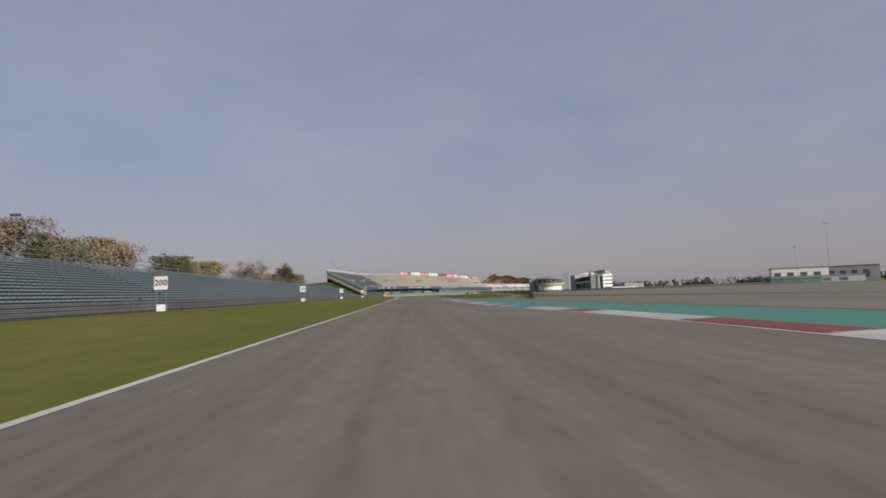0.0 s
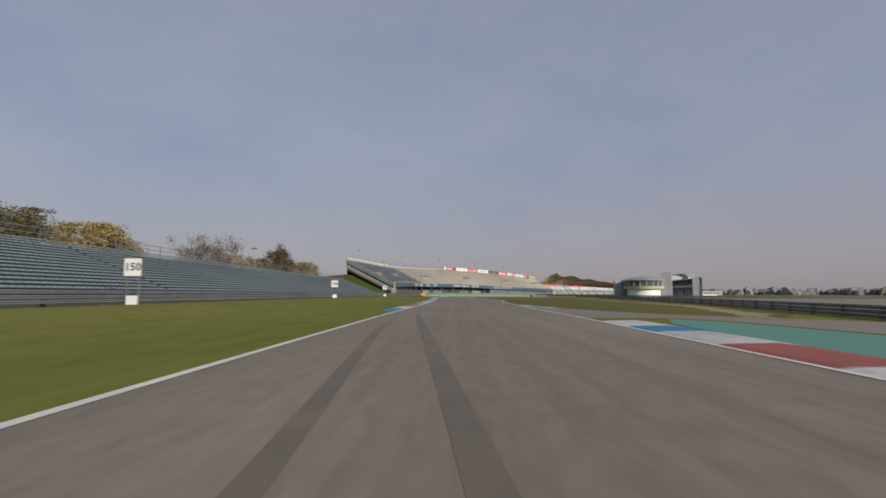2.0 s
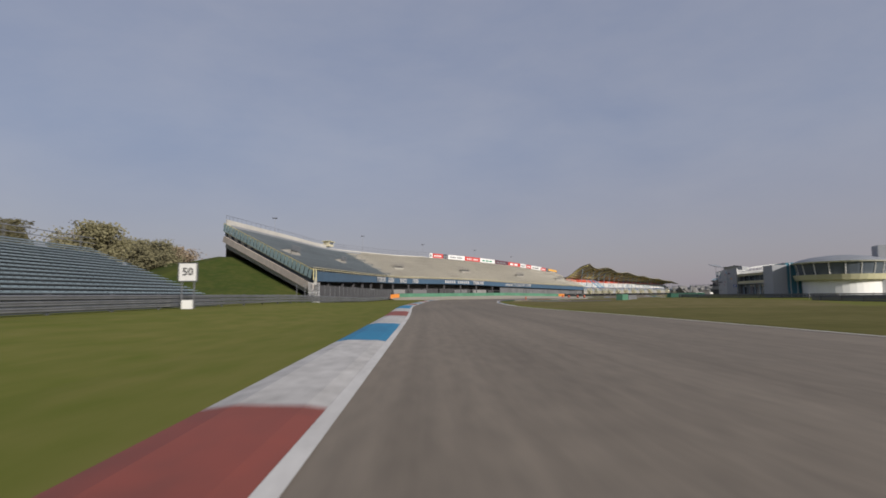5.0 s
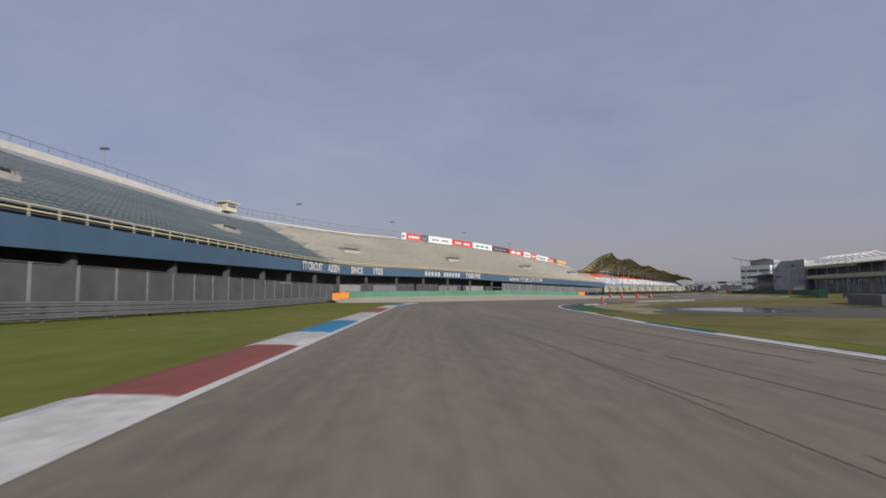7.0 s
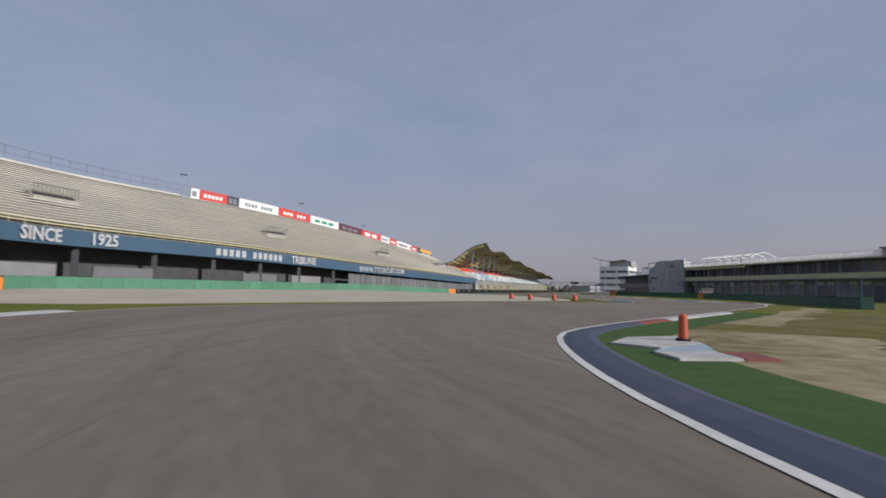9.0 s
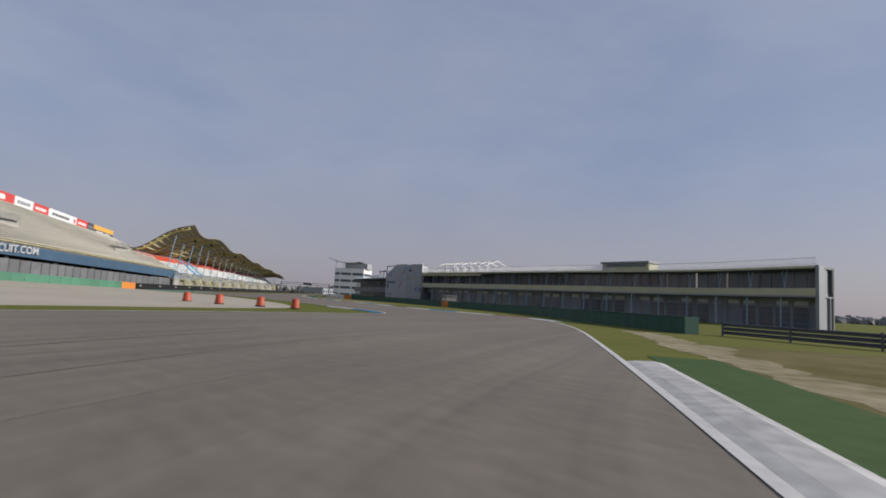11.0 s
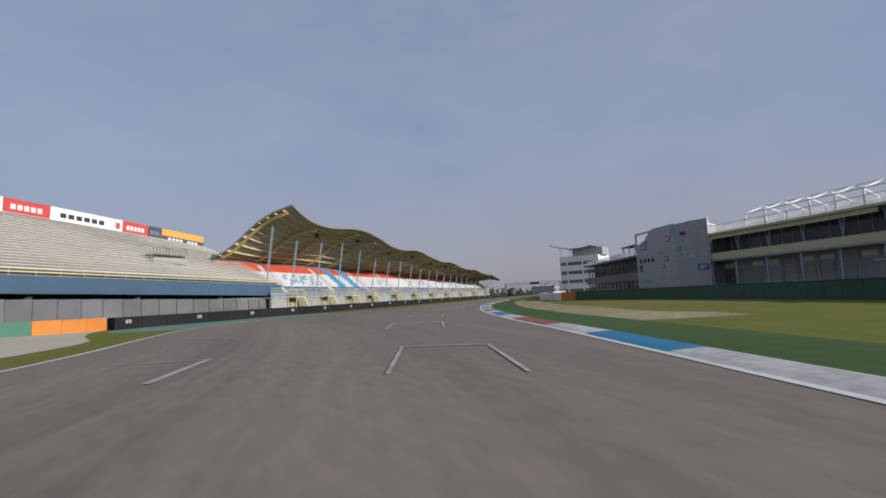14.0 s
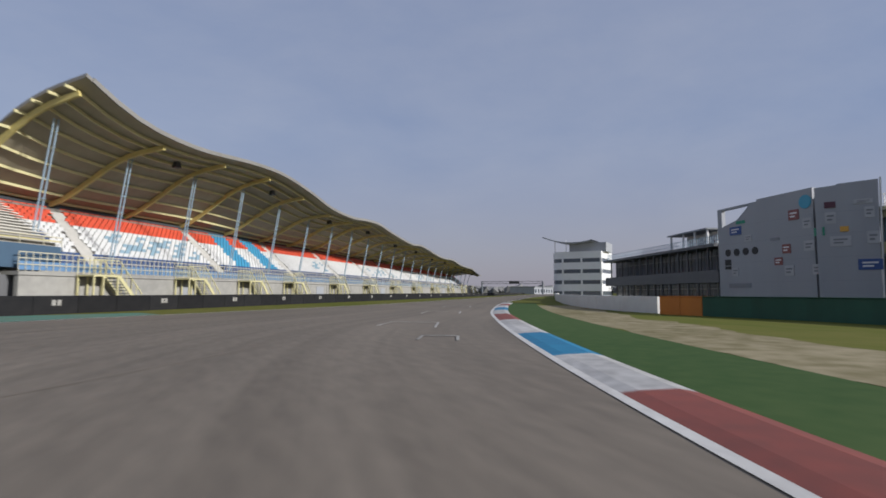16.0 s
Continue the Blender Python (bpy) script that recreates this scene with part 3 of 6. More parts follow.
ys = sorted(set([-3500, -1500, -600, -300, -150] + list(range(-100, 330, 10)) + [360, 420, 520, 700, 1000, 1800, 4000]))
g = Build()
g.add([(x, y, bank(x, y) - 0.004) for y in ys for x in xs],
      [(j * len(xs) + i, j * len(xs) + i + 1, (j + 1) * len(xs) + i + 1, (j + 1) * len(xs) + i) for j in range(len(ys) - 1) for i in range(len(xs) - 1)])
setting("ground", g, "grass", "mown olive-green grass round the race track", "grass")

n = min(len(LEFT), len(RIGHT))
long_l = smooth_line(LEFT, (LEFT[0] - LEFT[-1]).length / 800)
g = Build()
# pair each left point with the right edge at the same share of the way, in two stretches so that the bend keeps square
KNOTS = [((-4.2, -120), (9.0, -120)), ((-3.6, 130), (6.6, 130)), ((-5.0, 246), (6.7, 247.5)), ((-2.8, 280), (14, 270.9)), ((14, 295.4), (29, 280.6)),
         ((40.4, 302.9), (48.5, 293.8)), ((45.9, 316.4), (58.1, 314.6)), ((52.6, 358), (72.8, 358)), ((63.5, 381.5), (84, 380)), ((90, 410), (112, 421.5)), ((330, 717), (342, 708))]


def nearest(line, p):
    return min(range(len(line)), key=lambda i: (line[i].x - p[0]) ** 2 + (line[i].y - p[1]) ** 2)


la, lb = [], []
for (a0, b0), (a1, b1) in zip(KNOTS, KNOTS[1:]):
    ia, ja, ib, jb = nearest(LEFT, a0), nearest(LEFT, a1), nearest(RIGHT, b0), nearest(RIGHT, b1)
    steps = max(ja - ia, jb - ib, 1)
    for i in range(steps):
        fa, fb = ia + (ja - ia) * i / steps, ib + (jb - ib) * i / steps
        for line, f, out in ((LEFT, fa, la), (RIGHT, fb, lb)):
            k = min(int(f), len(line) - 2)
            out.append(line[k].lerp(line[k + 1], f - k))
g.strip(at(lb, 0.02), at(la, 0.02))
road = setting("road", g, "asphalt", "worn grey asphalt race track", "race track")
# metres across and along the track, for the tyre streaks in the asphalt
mids = [(p.xy + q.xy) / 2 for p, q in zip(la, lb)]
way = [0.0] + list(accumulate((q - p).length for p, q in zip(mids, mids[1:])))
uv = road.data.attributes.new("track", "FLOAT_VECTOR", "POINT")
for i, (v, d) in enumerate(zip(uv.data, [*zip([(p.xy - q.xy).length for p, q in zip(la, lb)], way), *((0.0, w) for w in way)])):
    v.vector = (d[0], d[1], 0.0)


def ribbon(name, line, d0, d1, z, mats, label, category, ragged=0.0):
    b = Build()
    p0, p1 = shifted(line, d0, z), shifted(line, d1, z)
    if ragged:
        rnd = random.Random(len(line))
        fine = smooth_line(line, 0.5)
        off = [0.0, 0.0]
        p0, p1 = shifted(fine, d0, z), shifted(fine, d1, z)
        for i, (p, q) in enumerate(zip(p0, p1)):
            off = [0.8 * o + rnd.gauss(0, ragged * 0.55) for o in off]
            u = (q - p).normalized()
            p0[i], p1[i] = p + u * off[0] * 0.5, q + u * off[1]
    b.strip(p0, p1)
    return setting(name, b, mats, label, category)


def area(name, poly, z, mats, label, category):
    b = Build()
    b.add([(x, y, z) for x, y in poly], [tuple(range(len(poly)))])
    return setting(name, b, mats, label, category)


# white edge lines
ribbon("edge_line", LEFT, -0.16, 0.02, 0.03, "line", "white painted line along the track edge", "road line")
ribbon("edge_line", RIGHT, 0.13, -0.02, 0.03, "line", "white painted line along the track edge", "road line")

# side tracks and painted run-off
r_main = between(RIGHT, -60, 92)
area("run_off", [(6.5, -60), (20, -60), (19.5, -10), (17.4, 14), (15.2, 45), (13.7, 62), (13.2, 72), (12.2, 82), (11.4, 89), (10.0, 91), (8.6, 87), (7.75, 80), (7.9, 62), (8.6, 40), (9.3, 26), (10.5, 12), (12.5, -10)][::1],
     0.008, "teal", "teal painted asphalt run-off beside the kerb", "run-off")
area("side_track", [(19.6, -60), (48, -60), (46, 10), (36, 52), (23, 82), (16, 92.5), (12.2, 97.2), (10.3, 102.7), (8.7, 109.4), (7.3, 118.2), (6.0, 118.5), (5.9, 92.2), (9.9, 92.2), (11.9, 90), (12.7, 82), (13.7, 72), (14.1, 62), (15.6, 46), (17.8, 14)], 0.004, "old_asphalt",
     "faded brown-grey asphalt of a joining track", "side track")
ribbon("dry_verge", smooth_line([(15, 90), (18.8, 103), (23, 119), (25.6, 138), (28, 168), (32, 195)], 1.5), 0.8, -0.9, 0.005, "dirt", "narrow strip of pale sand in the grass", "verge", 0.5)
area("paddock_apron", [(48, -60), (300, -60), (300, 200), (62, 214), (45, 200), (36, 152), (31, 120), (29, 98), (38, 60)], 0.0, "old_asphalt", "wide pale asphalt apron beyond the rail", "apron")
for poly, paint, word in (([(6.75, 134.4), (6.85, 122.9), (7.35, 122.9), (6.95, 134.4)], "teal", "teal"), ([(6.86, 122.8), (6.9, 116), (8.2, 116), (7.36, 122.8)], "k_white", "white"),
                          ([(7.0, 115.9), (7.3, 112.6), (8.5, 112.6), (8.2, 115.9)], "k_blue", "blue"), ([(7.3, 112.5), (7.6, 110.6), (9.0, 110.6), (8.5, 112.5)], "k_white", "white")):
    area("painted_strip", poly, 0.009, paint, "narrow " + word + " painted strip beside the track", "road paint")

# gravel trap below the tall stand, with its grass verge
WALL_LINE = smooth_line([(-15, 300.5), (-9, 309.5), (1, 321), (12, 333.5), (27, 349), (42.8, 365.2), (46.6, 370.6)], 1.2)
near_edge = [(-13, 294), (-6.5, 291.4), (0, 293), (6, 295.8), (13.5, 299), (23, 302.8), (32, 305.6), (36.8, 308), (40, 312.6), (43.2, 320), (45.8, 330), (47.7, 339), (49.1, 346), (49.4, 352), (47.6, 359.5), (46.3, 367)]


def wall_foot(x, y):
    """The gravel is heaped up towards the barrier, and runs out flat at its far end."""
    return 0.05 + 0.62 * min(max((368.0 - y) / 26.0, 0.0), 1.0) * min(max((y - 296.0) / 9.0, 0.0), 1.0)


ne, nw = smooth_line(near_edge, 1.5), list(WALL_LINE)
ne = [ne[round(i * (len(ne) - 1) / 60)] for i in range(61)]
nw = [nw[round(i * (len(nw) - 1) / 60)] for i in range(61)]
b = Build()
b.weld = True
b.strip(*[[Vector((p.x + (q.x - p.x) * k, p.y + (q.y - p.y) * k, 0.002 + (wall_foot(q.x, q.y) - 0.002) * k ** 1.3)) for p, q in zip(ne, nw)] for k in (0.0, 0.15, 0.35, 0.6, 0.8, 1.0, 1.06)])
setting("gravel_trap", b, "gravel", "raked pale beige gravel trap", "gravel")
area("painted_verge", [(52.2, 360.5), (53.9, 366.6), (57.5, 374.8), (62.9, 381.8), (67.6, 386.4), (66.3, 389.6), (60.2, 387.0), (53.6, 380.2), (48.9, 373.6), (47.2, 368.4), (48.2, 362.8)], 0.0085, "teal_faded", "faded teal painted asphalt between the gravel and the track", "road paint")

# infield at the right-hand bend: turf, worn soil, puddle
ribbon("turf_strip", between(RIGHT, 249, 283), -0.85, -2.6, 0.008, "turf", "dark green artificial turf behind the kerb", "turf")
ribbon("turf_strip", between(RIGHT, 296, 405), -0.9, -3.5, 0.008, "turf", "green artificial turf behind the kerb", "turf")
ribbon("worn_soil", between(RIGHT, 246, 273), -2.4, -6.8, 0.004, "dirt", "bare sandy soil worn beside the bend", "soil", 0.4)
ribbon("worn_soil", between(RIGHT, 274.6, 292), -2.5, -4.4, 0.004, "dirt", "bare sandy soil worn beside the bend", "soil", 0.4)
ribbon("worn_soil", between(RIGHT, 337, 398), -3.4, -7.2, 0.004, "dirt", "bare sandy soil with sparse grass beside the exit kerb", "soil", 0.3)
area("infield", [(6.8, 205), (30, 205), (46, 235), (46, 275), (40, 283), (24, 276), (13.5, 268), (8.4, 252), (6.7, 236)], 0.0, "dry", "dry tufted grass and sand of the infield", "infield")
area("dry_field", [(7.6, 104), (12.2, 97.6), (16.5, 92.4), (21, 99), (28, 122), (32.4, 152), (37, 185), (31, 204.8), (7, 204.8), (8.3, 186), (9.4, 172), (9.1, 158), (8.0, 146), (7.2, 130)], 0.0015, "field", "dry olive-brown grass beside the straight", "grass")
b = Build()
b.add([(18.4 + 7.2 * math.cos(t) * (1 + 0.2 * math.sin(4 * t)), 250 + 9.0 * math.sin(t) * (1 + 0.2 * math.cos(3 * t)), 0.0062) for t in (2 * math.pi * i / 48 for i in range(48))], [tuple(range(48))])
setting("wet_patch", b, "wet_soil", "dark wet soil round the puddle", "soil")
b = Build()
b.add([(16.4 + 2.6 * math.cos(t) * (1 + 0.25 * math.sin(3 * t)), 250.3 + 5.2 * math.sin(t) * (1 + 0.2 * math.cos(2 * t)), 0.008) for t in (2 * math.pi * i / 40 for i in range(40))], [tuple(range(40))])
setting("puddle", b, "water", "shallow rain puddle on the infield", "puddle")

# grid boxes and skid marks painted or burnt on the track
def grid_box(corners, worn=False):
    """A starting box: a leg, the front bar and a second leg, painted as one thin line."""
    b = Build()
    P = [Vector(c) for c in corners]
    for i, (p, q) in enumerate(zip(P, P[1:])):
        d = (q - p).normalized() * (0.08 if i == 1 else 0.04)
        s = Vector((-d.y, d.x))
        b.add([(*(p - s), 0.0365), (*(q - s), 0.0365), (*(q + s), 0.0365), (*(p + s), 0.0365)], [(0, 1, 2, 3)])
    return setting("grid_box", b, "worn" if worn else "faded_line", "thin white painted starting grid box", "grid box")


for box, wn_ in (([(61.5, 343.6), (63.1, 347.9), (64.9, 346.0), (63.4, 342.0)], False), ([(66.1, 355.0), (67.9, 359.1), (69.4, 357.0), (67.4, 352.5)], True),
                 ([(74.9, 372.7), (76.2, 374.8), (77.7, 373.7), (76.4, 371.1)], False), ([(80.4, 382.0), (82.2, 385.2), (83.8, 383.9), (82.2, 380.9)], False), ([(86.6, 392.6), (88.4, 395.8), (90.0, 394.4), (88.4, 391.4)], True),
                 ([(74.2, 367.2), (74.8, 368.3), (75.6, 367.8), (75.0, 366.6)], True), ([(53.0, 346.2), (53.7, 347.6), (56.0, 344.2), (55.3, 342.3)], True), ([(53.2, 336.9), (55.2, 336.3), (54.4, 332.6)], True),
                 ([(58.0, 330.8), (59.6, 335.2), (61.3, 333.9), (59.8, 329.5)], True), ([(60.2, 362.4), (61.4, 360.2)], True)):
    grid_box(box, wn_)


def skid(pts, w, seed):
    """A rubber streak that wavers, thins out at both ends and breaks off here and there."""
    rnd = random.Random(seed)
    ln = smooth_line(pts, 0.8)
    b = Build()
    n_ = len(ln)
    i = 0
    while i < n_ - 3:
        j = min(n_ - 1, i + (n_ if seed < 2 else rnd.randrange(8, 22)))
        seg = ln[i:j + 1]
        if len(seg) > 3:
            ws = [w * 0.5 * min(1.0, 0.35 + 1.6 * min(k + i, n_ - 1 - i - k) / n_ * 2) * min(1.0, 0.3 + 0.5 * min(k, len(seg) - 1 - k)) for k in range(len(seg))]
            l0, l1 = shifted(seg, 1.0, 0.0225 + 0.0006 * (seed % 7)), shifted(seg, -1.0, 0.0225 + 0.0006 * (seed % 7))
            b.strip([p.lerp(q, 0.5 + v * 0.5) for p, q, v in zip(l0, l1, ws)], [p.lerp(q, 0.5 - v * 0.5) for p, q, v in zip(l0, l1, ws)])
        i = j + rnd.randrange(0, 3)
    return setting("skid_mark", b, "rubber_dark" if seed < 2 else "rubber", "dark tyre rubber streak on the asphalt", "skid mark")


MARKS = [([(-2.2, 98), (-1.9, 91.8), (-0.6, 77), (0.4, 65), (1.1, 57), (1.8, 46)], 0.32), ([(-2.8, 90), (-2.6, 83), (-1.4, 69), (-0.4, 57.3), (0.4, 45)], 0.26), ([(0.4, 84), (0.9, 78)], 0.2),
         ([(0.6, 190), (0.4, 228), (-0.6, 246), (-2.4, 262)], 0.16), ([(2.0, 200), (1.8, 230), (0.9, 250), (-0.3, 266)], 0.16), ([(3.6, 214), (3.6, 236), (3.0, 252)], 0.14), ([(4.6, 224), (4.8, 244)], 0.12),
         ([(0.5, 255), (3, 268), (8, 278), (16, 284), (26, 289)], 0.15), ([(2.2, 255), (4.6, 266), (9.6, 275), (17, 280.5), (28, 286)], 0.16), ([(-1, 262), (1, 274), (6, 282)], 0.14),
         ([(56, 350), (60, 356), (66, 361), (71, 368)], 0.15), ([(60, 345), (64, 353), (66, 362), (66, 371)], 0.14), ([(70, 372), (76, 380), (84, 391)], 0.15), ([(62, 371), (70, 380), (78, 388)], 0.12)]
rnd_m = random.Random(31)
for k in range(4):
    o = rnd_m.uniform(-2.6, 2.4)
    y0 = rnd_m.uniform(175, 245)
    MARKS.append(([(1.2 + o + (y - y0) * 0.004 * rnd_m.uniform(-1, 1), y) for y in (y0, y0 + 9, y0 + 18, y0 + 30)], rnd_m.uniform(0.06, 0.14)))
for k in range(3):
    o = rnd_m.uniform(-2.5, 2.5)
    MARKS.append(([(3 - o * 0.8, 268 + o), (9 - o * 0.6, 277.5 + o), (18 - o * 0.45, 284 + o), (28 - o * 0.4, 289.5 + o)], rnd_m.uniform(0.06, 0.13)))
for k, (pts, w) in enumerate(MARKS):
    skid(pts, w, k)


# ---------------------------------------------------------------- kerbs, block by block
def marked_kerb(line, side, width, ends, label, high=0.05):
    """A kerb whose painted blocks end where given: ends is a first y, then (paint, y) for block after block."""
    root = thing("kerb", label, "kerb", (line[0].x, line[0].y, 0), kind="structure")
    fine = smooth_line(line, 0.4)
    y0 = ends[0]
    for paint, y1 in ends[1:]:
        seg = [p for p in fine if y0 - 0.2 <= p.y <= y1 + 0.2]
        y0 = y1
        if len(seg) < 3:
            continue
        seg = seg[::3] + ([seg[-1]] if (len(seg) - 1) % 3 else [])
        prof = [(0.02 * side, 0.0), (0.02 * side, 0.025), (0.25 * side, 0.025 + high * 0.6), (width * 0.75 * side, 0.025 + high), (width * side, 0.03), (width * side, 0.0)]
        b = Build()
        b.sweep([Vector((p.x, p.y, 0)) for p in seg], prof if side > 0 else prof[::-1])
        part("kerb_block", b, paint, root)
    return root


W, R_, B_ = "k_white", "k_red", "k_blue"
marked_kerb(between(RIGHT, -55, 89), -1, 1.9, [-55, (B_, -49), (W, -43), (R_, -37), (W, -31), (B_, -25), (W, -19), (R_, -13), (W, -7), (B_, -1), (W, 6), (B_, 11), (W, 15), (R_, 21), (W, 29.3), (R_, 32.6), (W, 38), (B_, 43), (W, 44), (R_, 47.1),
            (W, 50.5), (B_, 54.1), (W, 58.8), (R_, 62.8), (W, 65), (B_, 69.9), (W, 74), (R_, 78), (W, 82), (B_, 85), (W, 89)], "low red, white and blue painted kerb")
marked_kerb(between(LEFT, 99, 283), 1, 1.3, [102.5, (B_, 106.7), (W, 112.9), (R_, 120.7), (W, 121.8), (B_, 128.4), (W, 134), (R_, 138), (W, 145.6), (B_, 156), (W, 162), (R_, 170), (W, 178), (B_, 186), (W, 194), (R_, 202), (W, 210),
            (B_, 223.4), (W, 226.5), (R_, 232.4), (W, 236.5), (B_, 243.1), (W, 252.7), (R_, 263), (W, 272), (B_, 277), (W, 282)], "low blue, white and red painted kerb beside grass")
marked_kerb(between(RIGHT, 216, 254), -1, 0.32, [217, (W, 226), (B_, 228), (W, 234), (B_, 239.1), (W, 243.7), (R_, 247), (W, 250.9), (B_, 253)],
            "narrow white, blue and red painted kerb beside the infield", 0.03)
marked_kerb(between(RIGHT, 252, 282), -1, 0.85, [253, ("k_navy", 260), ("k_navy", 267), ("k_navy", 273.5), ("k_red", 275.5), ("k_white", 281)], "scuffed dark navy kerb with a red and a white block at the bend")
marked_kerb(between(LEFT, 303, 315), 1, 1.0, [304.2, (B_, 308.8), (W, 311.6), (W, 313.6)], "white and blue painted kerb on the inside of the bend")
marked_kerb(between(RIGHT, 296, 408), -1, 0.95, [297, (W, 301), (R_, 305.9), (W, 311), (B_, 315.9), (W, 320.8), (R_, 325), (W, 329.7), (B_, 334.5), (W, 338.4), (R_, 344.2), (W, 348), (B_, 353), (W, 355.8), (R_, 359.9),
            (W, 363.3), (B_, 368), (W, 374.4), (R_, 379.6), (W, 385), (B_, 390), (W, 395), (R_, 400), (W, 405)], "red, white and blue painted exit kerb")

# low concrete pad with worn paint at the bend
pad = thing("kerb_pad", "flat white-painted concrete pad with blue and red patches beside the bend", "kerb", (13.2, 266.5, 0))
for poly, mm in (([(12.3, 267.2), (12.7, 266.1), (14.3, 266.6), (15.1, 268.3), (13.6, 268.3)], "k_white"), ([(12.1, 265.6), (13.3, 265.3), (14.3, 266.57), (12.72, 266.07)], "k_pale"),
                 ([(11.8, 264.6), (12.9, 264.3), (13.28, 265.27), (12.08, 265.57)], "k_white"), ([(12.92, 264.28), (13.5, 264.1), (13.9, 265.0), (13.3, 265.24)], "k_red")):
    b = Build()
    b.prism(poly, 0.004, 0.055)
    part("pad_block", b, mm, pad)


def bollard():
    t = thing("bollard", "stubby orange-red plastic bollard on the kerb pad", "bollard")
    b = Build()
    b.tube((0, 0, 0), (0, 0, 0.05), 0.17, 0.17, 14)
    part("foot", b, "black", t)
    b = Build()
    b.tube((0, 0, 0.05), (0, 0, 0.56), 0.11, 0.1, 14)
    b.tube((0, 0, 0.56), (0, 0, 0.62), 0.1, 0.05, 14)
    part("post", b, "cone", t)
    return t


t = bollard()
t.matrix_world = pose(14.3, 267.2, 0.055)


def text_mesh(name, words, size, matname, thick=0.02, bold=0.0):
    """Letters in the built-in font as a mesh, centred, in the local xy plane."""
    cu = bpy.data.curves.new(name, "FONT")
    cu.offset = bold
    cu.body, cu.size, cu.extrude, cu.align_x, cu.align_y, cu.resolution_u = words, size, thick, "CENTER", "CENTER", 2
    tmp = bpy.data.objects.new(name, cu)
    me = bpy.data.meshes.new_from_object(tmp)
    bpy.data.objects.remove(tmp)
    me.materials.clear()
    me.materials.append(M[matname])
    return me


def facing(p, along):
    """A pose whose x runs along the given plan direction and whose y is up."""
    t = Vector((along[0], along[1], 0)).normalized()
    n = t.cross(Vector((0, 0, 1)))
    m = Matrix((t, (0, 0, 1), n)).transposed().to_4x4()
    m.translation = p
    return m


def put(ob, m):
    ob.matrix_world = m
    return ob


# ---------------------------------------------------------------- fence, boards and low stand beside the straight
RAIL = smooth_line([(-19.4, -110), (-19.2, 20), (-18.9, 95), (-18.6, 145), (-17.8, 195), (-16.8, 240), (-16.2, 270), (-15.3, 299)], 2.0)


def guardrail(line, label, beams=3, foot=None, z0=0.12, pitch=0.235, metal="steel"):
    root = thing("guardrail", label, "guardrail", (line[0].x, line[0].y, 0), "guardrails")
    foot = foot or (lambda x, y: bank(x, y))
    for k in range(beams):
        z = z0 + pitch * k
        b = Build()
        prof = [(0.0, z), (-0.05, z + 0.03), (-0.05, z + 0.07), (-0.015, z + 0.1), (-0.05, z + 0.13), (-0.05, z + 0.17), (0.0, z + 0.2), (0.012, z + 0.1)]
        b.sweep([Vector((p.x, p.y, foot(p.x, p.y))) for p in line], prof)
        part("beam", b, metal, root)
    for p in line[::2]:
        b = Build()
        h = z0 + pitch * beams + 0.04
        b.box((p.x - 0.09, p.y, foot(p.x, p.y) + h / 2 - 0.03), (0.1, 0.12, h))
        part("post", b, "dark_steel", root)
    return root


for i in range(0, len(RAIL) - 1, 20):
    guardrail(RAIL[i:i + 21], "weathered galvanised steel guardrail at the grass edge")


def distance_board(x, y, words):
    z = bank(x, y)
    t = thing("distance_board", "white square distance board with black numerals on a post", "sign", (x, y, z), "distance boards")
    b = Build()
    b.box((x, y, z + 0.25), (0.62, 0.1, 0.5))
    part("base_plate", b, "white", t)
    b = Build()
    for dx in (-0.35, 0.35):
        b.box((x + dx, y + 0.04, z + 0.85), (0.06, 0.06, 1.7))
    part("post", b, "steel", t)
    b = Build()
    b.box((x, y, z + 2.1), (1.0, 0.07, 1.0))
    pn = part("panel", b, "white", t)
    b = Build()
    for dx, dz, w, h in ((0, 0.52, 1.1, 0.05), (0, -0.52, 1.1, 0.05), (-0.525, 0, 0.05, 0.99), (0.525, 0, 0.05, 0.99)):
        b.box((x + dx, y, z + 2.1 + dz), (w, 0.1, h))
    part("frame", b, "dark_steel", t)
    for k, ch in enumerate(words):
        ob = part("numeral", text_mesh("numeral", ch, 0.62, "ink", 0.006, 0.012), None, pn)
        ob.matrix_world = facing((x + 0.315 * (k - (len(words) - 1) / 2), y - 0.045, z + 2.1), (1, 0))


for x, y, words in ((-18.7, 44.8, "200"), (-18.2, 94.9, "150"), (-18.1, 144.8, "100"), (-17.1, 194.8, "50")):
    distance_board(x, y, words)


def low_stand():
    """One 49 m section of the low stand; its front edge at x = 0, rising to -x."""
    t = thing("low_grandstand", "low grandstand with rows of faded blue plastic seats", "grandstand", group="low grandstand sections")
    rows, dep, rise, L = 17, 0.5735, 0.2336, 50.55
    b = Build()
    prof = [(0, 0)]
    for r in range(rows):
        prof += [(-dep * r, 0.45 + rise * r), (-dep * (r + 1), 0.45 + rise * r)]
    prof += [(-dep * rows, 0)]
    k = len(prof)
    b.add([(x, y, z) for y in (0, L) for x, z in prof], [(i, i + 1, k + i + 1, k + i) for i in range(k - 1)] + [tuple(range(k - 1, -1, -1)), tuple(range(k, 2 * k))])
    # the shade between the seats is put into this terrace colour
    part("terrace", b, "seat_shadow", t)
    one = Build()
    one.box((0, 0, 0.30), (0.30, 0.42, 0.035))
    one.box((-0.16, 0, 0.35), (0.04, 0.42, 0.085))
    seat = one.mesh("seat", "seat_blue")
    b = Build()
